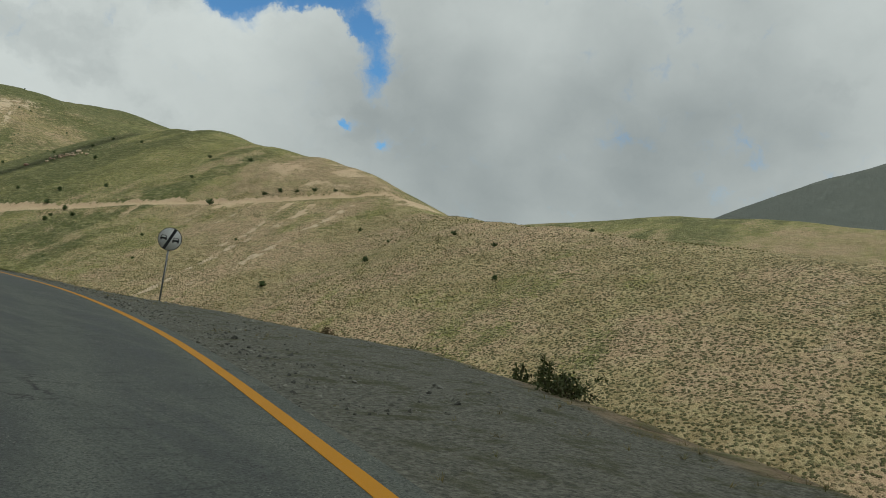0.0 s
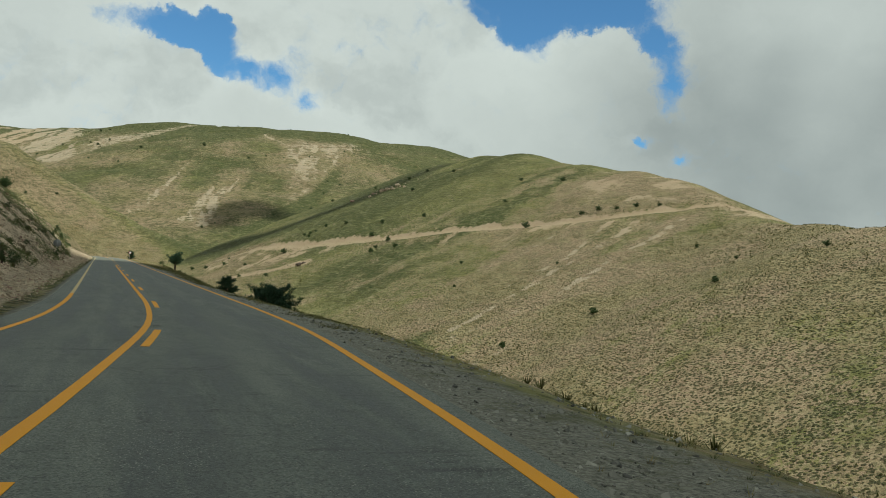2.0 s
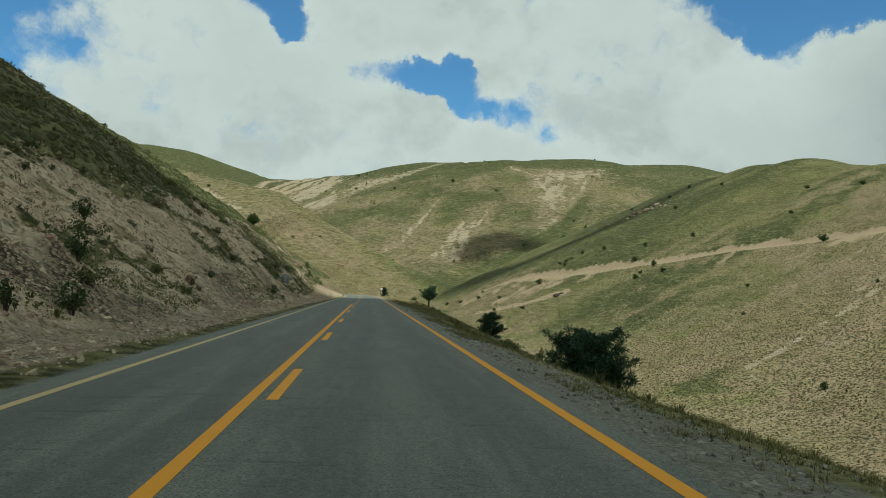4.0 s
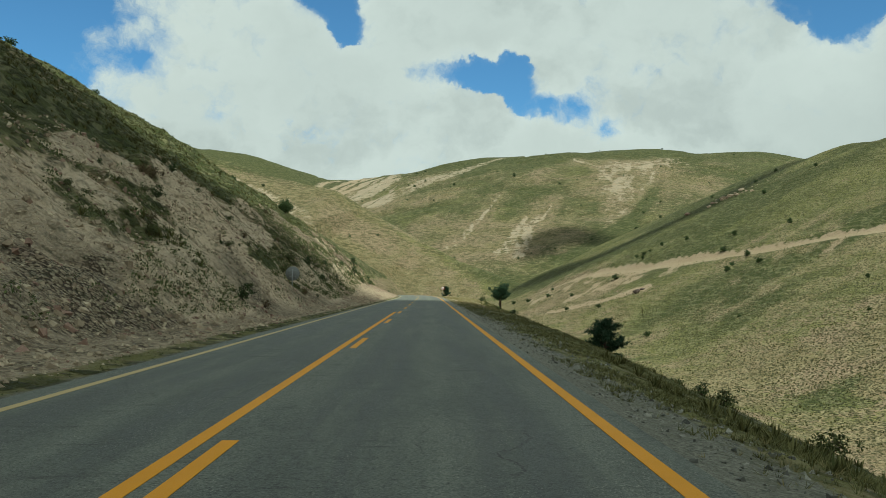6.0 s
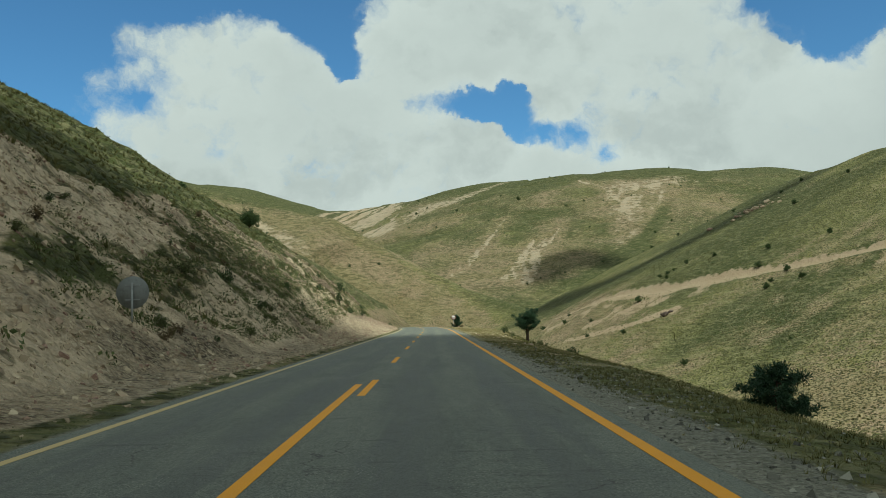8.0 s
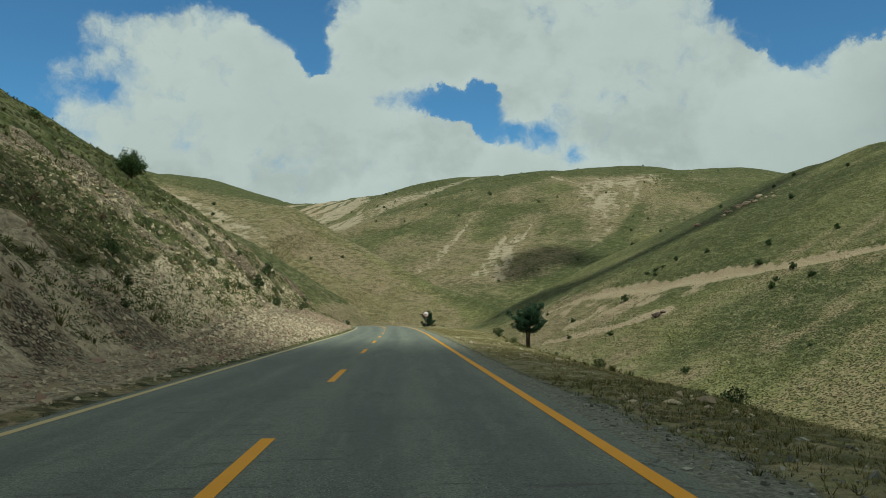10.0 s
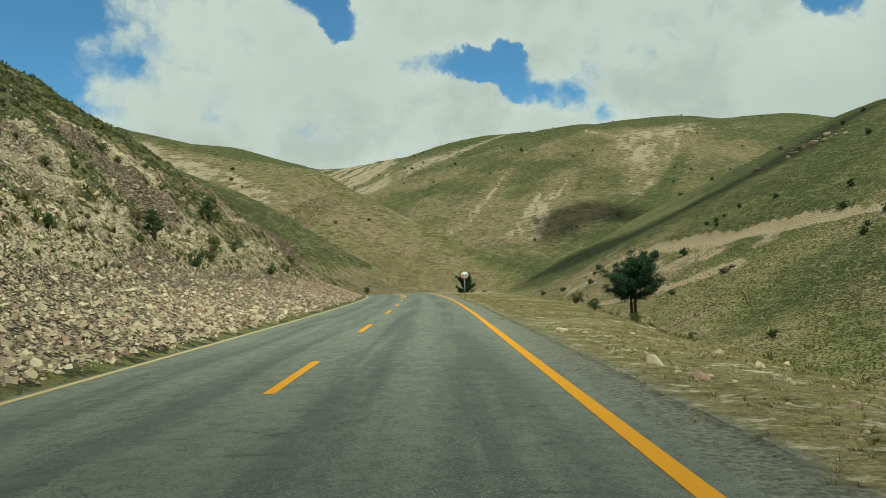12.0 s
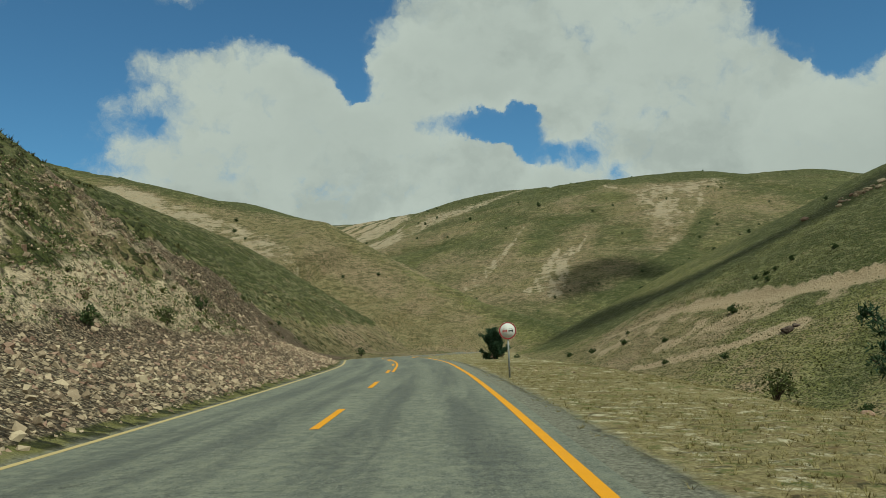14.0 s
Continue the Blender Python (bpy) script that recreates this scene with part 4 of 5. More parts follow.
def tube(path, radii, sides=6):
    """A tapered tube through the points of a path."""
    path, verts = np.asarray(path, float), []
    t = np.gradient(path, axis=0)
    t /= np.linalg.norm(t, axis=1, keepdims=True) + 1e-9
    ref = np.array([1.0, 0, 0]) if abs(t[0][0]) < 0.8 else np.array([0, 1.0, 0])
    for p, d, r in zip(path, t, radii):
        u = np.cross(d, ref)
        u /= np.linalg.norm(u) + 1e-9
        w = np.cross(d, u)
        for k in range(sides):
            q = 2 * math.pi * k / sides
            verts.append(p + r * (math.cos(q) * u + math.sin(q) * w))
    f = [[i * sides + k, i * sides + (k + 1) % sides, (i + 1) * sides + (k + 1) % sides, (i + 1) * sides + k]
         for i in range(len(path) - 1) for k in range(sides)]
    return np.array(verts), np.array(f)


def joined(pieces):
    vs, fs, n = [], [], 0
    for v, f in pieces:
        vs.append(v)
        fs.append(np.asarray(f) + n)
        n += len(v)
    return np.concatenate(vs), np.concatenate(fs)


def part(name, mesh, parent, label=""):
    ob = new(name, mesh)
    ob.parent = parent
    if label:
        ob["label"] = label
    return ob


def pine(name, tall, spread, clear, seed, trunks=1, limbs=46, dense=16, label="", lean=0.0, cone=2.2, lift=1.0):
    """A pine: bent trunks, whorled limbs that sag and rise, needle tufts along their outer halves."""
    rng = np.random.default_rng(seed)
    wood, needles = [], []
    for k in range(trunks):
        top = tall * (1 - 0.13 * k)
        off = np.array([0.34 * k, 0.12 * k, 0])
        bend = rng.normal(0, 0.05, 2) + (lean if k == 0 else 0.10 - 0.2 * k, 0.0)
        s = np.linspace(0, 1, 9)
        path = np.stack([off[0] + bend[0] * top * s**1.5 + 0.03 * tall * np.sin(5 * s + seed), off[1] + bend[1] * top * s**1.5, s * top - 0.25 * (s == 0)], 1)
        r0 = 0.026 * tall + 0.02
        wood.append(tube(path, r0 * (1.05 - s) ** 0.8 + 0.012, 8))
        for i in range(limbs // trunks):
            h = clear + (1 - clear) * (i + rng.uniform(0, 1)) / (limbs // trunks)
            q = rng.uniform(0, 2 * math.pi)
            f = (h - clear) / (1 - clear)
            # widest a third of the way up, broken by chance
            reach = spread * ((1 - f**cone) ** 0.55 * 0.86 + 0.14) * rng.uniform(0.55, 1.12)
            root = np.array([np.interp(h, s, path[:, j]) for j in range(3)])
            m = np.linspace(0, 1, 6)
            d = np.array([math.cos(q), math.sin(q), 0])
            rise = lift * (0.26 + 0.62 * f) * reach
            limb = root + d * (m * reach)[:, None] + np.array([0, 0, 1.0]) * (rise * m**1.6 - 0.10 * reach * np.sin(math.pi * m))[:, None]
            limb = limb + rng.normal(0, 0.03 * reach, limb.shape) * m[:, None]
            wood.append(tube(limb, 0.022 * reach * (1.1 - m) + 0.006, 5))
            n = max(5, int(dense * (0.5 + reach / spread)))
            at = rng.uniform(0.30, 1.05, n)
            spots = np.stack([np.interp(at, m, limb[:, j]) for j in range(3)], 1)
            spots = spots + rng.normal(0, 0.13 * spread * 0.45, spots.shape) * (1, 1, 0.45)
            for c in spots:
                q2 = c + rng.normal(0, 0.075, (16, 3)) * (spread / 2.2) * (1, 1, 0.7)
                needles.append(leaves(q2, 0.24 * (spread / 2.2) ** 0.5, 0.052, rng, -0.5))
    tree = tagged(new(name), label, "tree")
    part("trunk", from_arrays("trunk", *joined(wood), M_BARK), tree)
    part("crown", from_arrays("crown", *joined(needles), M_NEEDLE, smooth=False), tree)
    return tree


def broadleaf(name, tall, wide, seed, mat, count, leaf=0.13, label="", category="tree"):
    """A low many-stemmed tree or shrub with clumped leaves and gaps."""
    rng = np.random.default_rng(seed)
    wood, tufts = [], []
    stems = max(5, int(9 * min(1.5, tall)))
    for i in range(stems):
        q, e = rng.uniform(0, 2 * math.pi), rng.uniform(0.2, 1.0)
        tip = np.array([math.cos(q) * wide * 0.46 * e, math.sin(q) * wide * 0.46 * e, tall * (0.95 - 0.42 * e * e) * rng.uniform(0.72, 1.05)])
        m = np.linspace(0, 1, 4)
        path = tip * np.stack([m, m, m**0.8], 1) + rng.normal(0, 0.03 * tall, (4, 3)) * m[:, None]
        path[0, 2] = -0.12 * tall
        wood.append(tube(path, 0.018 * tall * (1.15 - m) + 0.004, 4))
        per = max(2, count // stems // 14)
        for _ in range(per):
            f = rng.uniform(0.35, 1.05)
            c = np.array([np.interp(f, m, path[:, j]) for j in range(3)]) + rng.normal(0, 0.105 * wide, 3) * (1, 1, 0.8)
            c[2] = max(c[2], 0.07 * tall)
            tufts.append(c + rng.normal(0, 0.052 * wide, (14, 3)) * (1, 1, 0.8))
    cs = np.concatenate(tufts)
    cs[:, 2] = np.maximum(cs[:, 2], 0.02)
    tree = tagged(new(name), label, category)
    part("stem_cluster", from_arrays("stem_cluster", *joined(wood), M_BARK), tree)
    part("foliage", from_arrays("foliage", *leaves(cs, leaf, leaf * 0.55, rng, 0.0), mat, smooth=False), tree)
    return tree


def rest(x, y, sink=0.0):
    return float(height(np.array([x]), np.array([y]))[0]) - sink


def stand(ob, x, y, turn=0.0, size=1.0, sink=0.04):
    ob.matrix_basis = pose(x, y, rest(x, y, sink), 0, 0, turn) @ Matrix.Diagonal((size, size, size, 1))
    return ob


def copy_at(ob, x, y, turn, size, sink=0.04, label=""):
    made = copy_thing(ob, pose(x, y, rest(x, y, sink), 0, 0, turn))
    made.scale = (size, size, size)
    return tagged(made, label) if label else made


# the trees by the road
stand(pine("pine_tree", 4.6, 2.4, 0.50, 5, 2, 44, 26, "two-stemmed dark green pine below the road verge", 0.0, 2.4, 0.95), 13.1, 141.8, 100, 0.88)
stand(pine("pine_tree", 3.0, 2.05, 0.08, 9, 1, 38, 22, "small single-stemmed pine on the grassy slope", 0.02, 0.9, 0.35), 14.5, 58.2, 10)
stand(pine("pine_tree", 2.1, 1.15, 0.06, 12, 1, 44, 20, "low bushy pine behind the round road sign", 0.0, 1.2), 3.9, 184, 80)
stand(pine("round_tree", 2.9, 2.5, 0.03, 21, 1, 64, 30, "dense dark spreading tree on the roadside slope", -0.03, 2.6), 9.5, -4.4, 0, 0.80, 0.42)
stand(broadleaf("round_tree", 2.6, 2.5, 23, M_LEAF, 7200, 0.17, "lone dark bushy tree on the crest above the cutting"), -24.6, 130.3, 0)

SHRUBS = [
    broadleaf("shrub", 1.0, 1.25, 31, M_LEAF, 560, 0.12, "dark green leafy shrub on the slope", "shrub"),
    broadleaf("shrub", 0.8, 1.3, 32, M_OLIVE, 560, 0.11, "olive green low shrub on the slope", "shrub"),
    broadleaf("shrub", 0.75, 1.1, 33, M_DRY, 520, 0.10, "dry brown twiggy shrub on the slope", "shrub"),
    broadleaf("shrub", 0.6, 1.5, 34, M_HERB, 600, 0.11, "bright green spreading shrub on the slope", "shrub"),
    broadleaf("shrub", 1.3, 1.1, 35, M_LEAF, 640, 0.13, "upright dark green bush on the slope", "shrub"),
]
FAR_BUSH = broadleaf("bush", 1.8, 2.3, 41, M_LEAF, 320, 0.42, "dark round bush on the far slope", "shrub")
used = set()


def shrub(kind, x, y, size, turn=None):
    turn = (x * 37 + y * 91) % 360 if turn is None else turn
    if kind not in used:
        used.add(kind)
        SHRUBS[kind].matrix_basis = pose(x, y, rest(x, y, 0.05), 0, 0, turn)
        SHRUBS[kind].scale = (size,) * 3
        return tagged(SHRUBS[kind], group="shrubs on the cutting")
    return copy_at(SHRUBS[kind], x, y, turn, size, 0.05)


# shrubs that stand out on the cutting and the verges: kind, x, y, size
for kind, x, y, size in ((4, -12.4, 126.6, 1.3), (0, -11.2, 128.9, 1.0), (4, -14.0, 141.6, 1.6), (2, -21.9, 154.8, 1.4), (0, -8.4, 27.9, 1.3), (2, -7.9, 30.6, 1.0),
                         (0, -8.3, -18.7, 1.5), (3, -9.4, -14, 1.6), (0, -10.5, -12, 1.5), (4, -8.6, -22, 1.0), (3, -12.2, -6, 2.0), (0, -13.4, -3, 1.6),
                         (0, -9.2, -27, 1.2), (2, -16, 20, 1.6), (2, -18, 44, 2.0), (2, -17.2, 40, 1.7), (0, -14, 33, 1.2), (3, -12, 60, 1.6), (0, -11, 64, 1.5),
                         (3, -13, 68, 1.9), (3, -10.5, 72, 1.5), (0, -10.2, 86, 0.7), (4, -11, 88.5, 0.7), (0, -13, 92, 1.4), (0, -11.6, 110, 1.1), (0, -13, 112, 1.2),
                         (3, -12, 134, 1.2), (1, -12.6, 138, 1.2), (0, -11.4, 148, 0.9), (1, -11.8, 157, 1.3), (0, -13, 166, 1.0), (3, -16, 150, 1.7), (3, -20, 140, 1.6),
                         (1, 8.2, 8, 1.0), (0, 17.5, 44, 1.2), (3, 9.6, 18, 1.2), (0, 9.0, 134, 0.8), (1, 9.4, 127, 0.9),
                         (3, -0.5, -93.2, 0.95), (1, 0.0, -92.5, 0.6), (1, 4.2, -84, 0.7), (2, 4.0, -80, 0.6), (1, 10, 146, 1.4), (0, 14.8, 136.5, 1.0),
                         (2, 7.6, 86, 0.6), (1, 8.4, 92, 1.0), (0, 9.0, 78.5, 0.9), (0, -12.0, 240, 1.5), (2, 5.6, 203, 1.0), (0, 7.4, 206, 0.9), (2, 9.4, 204, 1.1), (1, 11.6, 207, 1.0), (2, 13.4, 205, 1.0), (0, 15.6, 208, 1.1), (2, 4.2, 208, 0.9), (0, 6.2, 230, 1.3), (1, 9, 222, 1.2), (0, 11, 214, 1.0)):
    shrub(kind, x, y, size * (0.62 if x < -6 and y < 120 else 0.85))

def mullein(x, y, tall, seed):
    """A withered spike over a rosette of broad leaves."""
    q = np.random.default_rng(seed)
    m = np.linspace(0, 1, 7)
    bend = q.normal(0, 0.04, 2) * tall
    path = np.stack([bend[0] * m**2, bend[1] * m**2, m * tall - 0.05 * (m == 0)], 1)
    plant = tagged(new("mullein"), "tall green mullein spike on the verge's brink", "plant", group="mulleins on the brink")
    part("stalk", from_arrays("stalk", *tube(path, 0.020 + 0.012 * np.sin(math.pi * m) - 0.012 * m, 6), M_OLIVE), plant)
    c = q.normal(0, 0.09, (40, 3)) * (1, 1, 0.3) + (0, 0, 0.06)
    c = np.concatenate([np.maximum(c, (-9, -9, 0.01)), np.stack([np.interp(q.uniform(0.1, 0.9, 60), m, path[:, k]) for k in range(3)], 1)])
    part("leaves", from_arrays("leaves", *leaves(c, 0.10, 0.045, q), M_HERB, smooth=False), plant)
    return stand(plant, x, y, seed * 61)


for k, (x, y, tall) in enumerate(((1.1, -90.6, 0.42), (0.9, -90.9, 0.50), (0.7, -91.2, 0.34), (0.3, -91.9, 0.46), (0.1, -92.1, 0.62), (-0.1, -92.4, 0.55), (-0.2, -92.8, 0.48))):
    mullein(x, y, tall, 300 + k)

rng = np.random.default_rng(77)
count = 0
while count < 230:
    y = rng.uniform(-75, 250)
    w = rng.uniform(0.6, 13)
    x = float(road_x(y) - toe(y)) - w
    if 0.5 + 0.5 * float(fbm(np.array([x]), np.array([y]), 14, 3, 91)[0]) + rng.uniform(-0.35, 0.35) < 0.55:
        continue
    shrub(int(rng.choice(5, p=(0.16, 0.36, 0.26, 0.18, 0.04))), x, y, float(rng.uniform(0.28, 0.75)))
    count += 1

# bushes dotted over the far slopes: x, y, size
first = True
spots = [(128.5, 131.3, 1.1), (144.9, 99.9, 1.0), (168, 85.4, 0.8), (102.7, 136.8, 1.0), (169.5, 253, 1.5), (125, 312, 1.3), (132, 343, 1.2), (150, 329, 1.2), (166, 394, 1.2),
         (85, 364, 1.5), (73.7, 267.9, 1.0), (114, 304, 1.2), (124, 298, 1.1), (123, 331, 1.3), (118, 309, 0.9), (100, 385, 0.8), (103, 384, 0.9), (106, 383, 0.8), (182, 300, 0.9),
         (190, 240, 1.0), (196, 236, 1.2), (200, 228, 0.9), (206, 222, 1.0), (212, 214, 0.8), (120, 372, 1.0), (112, 384, 1.0), (101, 377, 0.9),
         (70, 330, 0.9), (60, 350, 0.8), (66, 372, 0.9), (58, 392, 1.0), (50, 405, 1.0), (44, 420, 1.0), (62, 404, 0.8), (180, 150, 0.7), (150, 190, 0.6),
         (118, 210, 0.6), (132, 236, 0.7), (98, 250, 0.5), (170, 120, 0.6), (160, 60, 0.7), (140, 40, 0.7), (185, 45, 0.6), (215, 300, 1.2), (206, 330, 1.0),
         (195, 400, 1.0), (180, 440, 1.0), (200, 460, 1.1), (170, 480, 1.0), (150, 520, 1.1), (140, 545, 1.0), (128, 560, 1.0), (110, 580, 1.1), (26, 78, 0.7),
         (30, 74, 0.6), (22, 96, 0.6), (-34, 132, 0.6), (-58, 96, 0.9), (-60, 93, 1.0), (-56, 99, 0.8), (-62, 90, 0.8), (-64, 84, 0.7), (-59, 88, 0.6),
         (-48, 108, 0.5), (-44, 120, 0.5)]
for k in range(130):
    x, y = float(rng.uniform(-160, 420)), float(rng.uniform(600, 1190))
    spots.append((x, y, float(rng.uniform(0.5, 1.3))))
for x, y, size in ((336, 1190, 2.2), (101.6, 975, 2.0), (30, 1000, 1.8), (-20, 1060, 1.8)):
    spots.append((x, y, size))
for x, y, size in spots:
    if first:
        stand(FAR_BUSH, x, y, 0, size, 0.1)
        tagged(FAR_BUSH, group="bushes on the far slopes")
        first = False
    else:
        copy_at(FAR_BUSH, x, y, (x * 53 + y * 17) % 360, size, 0.1)

# ---- road signs ----
def flat_nodes(colour, worn, rough=0.5):
    def build(g):
        base = g.mix(g.ramp(g.noise(g.obj, 6, 5, 0.7), 0.45, 0.8), colour, worn)
        g.put(g.bsdf.inputs["Base Color"], base)
        g.put(g.bsdf.inputs["Roughness"], g.mix(g.noise(g.obj, 9, 3, 0.6), (rough,) * 3, (min(1, rough + 0.25),) * 3))
    return build


M_FACE = material("white_sign_sheet", flat_nodes((0.60, 0.61, 0.60), (0.48, 0.49, 0.47)), 0.5, 0.4)
M_BLACK = material("black_sign_film", flat_nodes((0.020, 0.021, 0.024), (0.045, 0.045, 0.048)), 0.5, 0.4)
M_RED = material("red_sign_film", flat_nodes((0.28, 0.022, 0.026), (0.20, 0.04, 0.04)), 0.5, 0.4)
M_ZINC = material("galvanised_steel", flat_nodes((0.30, 0.31, 0.31), (0.20, 0.205, 0.205), 0.45), 0.5, 0.5)
M_BACK = material("weathered_sign_back", flat_nodes((0.20, 0.21, 0.205), (0.13, 0.135, 0.13), 0.6), 0.6, 0.3)
M_ZINC.node_tree.nodes["Principled BSDF"].inputs["Metallic"].default_value = 0.6


def bm_mesh(name, bm, mat, smooth=False):
    me = bpy.data.meshes.new(name)
    bmesh.ops.recalc_face_normals(bm, faces=bm.faces)
    bm.to_mesh(me)
    bm.free()
    me.materials.append(mat)
    for p in me.polygons:
        p.use_smooth = smooth
    return me


def disc(r, depth, y, sides=56, bevel=0.0):
    """A round plate that faces -y, its front at y."""
    bm = bmesh.new()
    bmesh.ops.create_cone(bm, cap_ends=True, segments=sides, radius1=r, radius2=r, depth=depth)
    bmesh.ops.transform(bm, verts=bm.verts, matrix=pose(0, y + depth / 2, 0, 90, 0, 0))
    if bevel:
        edges = [e for e in bm.edges if len(e.link_faces) == 2 and any(len(f.verts) > 4 for f in e.link_faces)]
        bmesh.ops.bevel(bm, geom=edges, offset=bevel, segments=2, affect="EDGES")
    return bm


def ring(r0, r1, depth, y, sides=56):
    bm = bmesh.new()
    loops = []
    for r, yy in ((r0, y), (r1, y), (r1, y + depth), (r0, y + depth)):
        loops.append([bm.verts.new((r * math.cos(2 * math.pi * k / sides), yy, r * math.sin(2 * math.pi * k / sides))) for k in range(sides)])
    for a in range(4):
        la, lb = loops[a], loops[(a + 1) % 4]
        for k in range(sides):
            bm.faces.new((la[k], la[(k + 1) % sides], lb[(k + 1) % sides], lb[k]))
    return bm


def slab(points, y, depth):
    """A flat shape in x and z, given by its outline, with its front at y."""
    bm = bmesh.new()
    front = [bm.verts.new((x, y, z)) for x, z in points]
    back = [bm.verts.new((x, y + depth, z)) for x, z in points]
    bm.faces.new(front)
    bm.faces.new(back[::-1])
    for k in range(len(points)):
        j = (k + 1) % len(points)
        bm.faces.new((front[k], back[k], back[j], front[j]))
    return bm


def merge(bms):
    out = bmesh.new()
    for b in bms:
        me = bpy.data.meshes.new("tmp")
        b.to_mesh(me)
        b.free()
        out.from_mesh(me)
        bpy.data.meshes.remove(me)
    return out


def car_shape(cx, cz, s, y):
    """The front view of a car, as on overtaking signs: roof, windscreen opening, body and wheels."""
    def moved(pts):
        return [(cx + s * x, cz + s * z) for x, z in pts]
    body = moved([(-0.5, -0.12), (0.5, -0.12), (0.5, 0.10), (0.44, 0.16), (-0.44, 0.16), (-0.5, 0.10)])
    roof = moved([(-0.33, 0.40), (0.33, 0.40), (0.36, 0.45), (0.28, 0.49), (-0.28, 0.49), (-0.36, 0.45)])
    post_l = moved([(-0.46, 0.16), (-0.38, 0.16), (-0.28, 0.44), (-0.36, 0.44)])
    post_r = moved([(0.38, 0.16), (0.46, 0.16), (0.36, 0.44), (0.28, 0.44)])
    wheel_l = moved([(-0.47, -0.30), (-0.27, -0.30), (-0.27, -0.12), (-0.47, -0.12)])
    wheel_r = moved([(0.27, -0.30), (0.47, -0.30), (0.47, -0.12), (0.27, -0.12)])
    return merge([slab(p, y, 0.002) for p in (body, roof, post_l, post_r, wheel_l, wheel_r)])


def post(tall, r, y, bottom=-0.35):
    bm = bmesh.new()
    bmesh.ops.create_cone(bm, cap_ends=True, segments=14, radius1=r, radius2=r, depth=tall - bottom)
    bmesh.ops.transform(bm, verts=bm.verts, matrix=pose(0, y, (tall + bottom) / 2))
    return bm


def holes(tall, y, r):
    """The row of punched slots along a sign post, as small dark plates."""
    return merge([slab([(-0.008, z), (0.008, z), (0.008, z + 0.03), (-0.008, z + 0.03)], y - r - 0.003, 0.003) for z in np.arange(0.15, tall - 0.9, 0.10)])


def round_sign(name, r, centre, label, style, x, y, turn, lean=0.0, base=None):
    """A round plate on a post. turn: degrees by which its face is turned from -y towards +x."""
    sign = tagged(new(name), label, "road sign")
    pole = part("post", bm_mesh("post", post(centre + r * 0.6, 0.036, 0.05), M_ZINC, True), sign)
    if style != "back":
        part("slots", bm_mesh("slots", holes(centre, 0.05, 0.036), M_BLACK), pole)
    up = Matrix.Translation((0, 0, centre))
    plate = part("plate", bm_mesh("plate", disc(r, 0.022, -0.011, 56, 0.004), M_BACK if style == "back" else M_FACE, True), sign)
    plate.matrix_basis = up
    for z in (-0.45 * r, 0.45 * r):
        clamp = bmesh.new()
        bmesh.ops.create_cube(clamp, size=1)
        bmesh.ops.transform(clamp, verts=clamp.verts, matrix=pose(0, 0.03, z) @ Matrix.Diagonal((r * 0.9, 0.02, 0.035, 1)))
        part("clamp", bm_mesh("clamp", clamp, M_ZINC), plate)
    if style == "end":
        part("rim", bm_mesh("rim", ring(r * 0.955, r * 0.995, 0.003, -0.0145), M_BLACK), plate, "thin black rim")
        a = math.radians(66)
        w, ln = r * 0.125, r * 0.95
        ca, sa = math.cos(a), math.sin(a)
        pts = [(sx * ln * ca + sw * w * sa, sx * ln * sa - sw * w * ca) for sx, sw in ((-1, -1), (-1, 1), (1, 1), (1, -1))]
        part("diagonal_band", bm_mesh("diagonal_band", slab(pts, -0.0165, 0.002), M_BLACK), plate, "black diagonal band")
        part("car_symbol", bm_mesh("car_symbol", car_shape(-r * 0.52, 0.02 * r, r * 0.56, -0.0145), M_BLACK), plate, "black car symbol")
        part("car_symbol", bm_mesh("car_symbol", car_shape(r * 0.50, -0.10 * r, r * 0.56, -0.0145), M_BLACK), plate, "black car symbol")
    if style == "ban":
        part("red_ring", bm_mesh("red_ring", ring(r * 0.855, r * 0.99, 0.003, -0.0145), M_RED), plate, "red outer ring")
        part("car_symbol", bm_mesh("car_symbol", car_shape(-r * 0.34, -0.03 * r, r * 0.52, -0.0145), M_RED), plate, "dark red car symbol")
        part("car_symbol", bm_mesh("car_symbol", car_shape(r * 0.34, -0.03 * r, r * 0.52, -0.0145), M_BLACK), plate, "black car symbol")
    sign.matrix_basis = pose(x, y, rest(x, y) if base is None else base, 0, lean, turn)
    return sign


round_sign("road_sign", 0.45, 2.45, "round white sign ending the overtaking ban, leaning post", "end", 2.45, -70.95, -32, 3.5)
round_sign("road_sign", 0.33, 1.75, "round red-ringed no overtaking sign with two cars", "ban", 2.64, 152.4, -3)
round_sign("road_sign", 0.48, 0.85, "plain grey back of a round roadside sign", "back", -9.25, 46.5, 180)


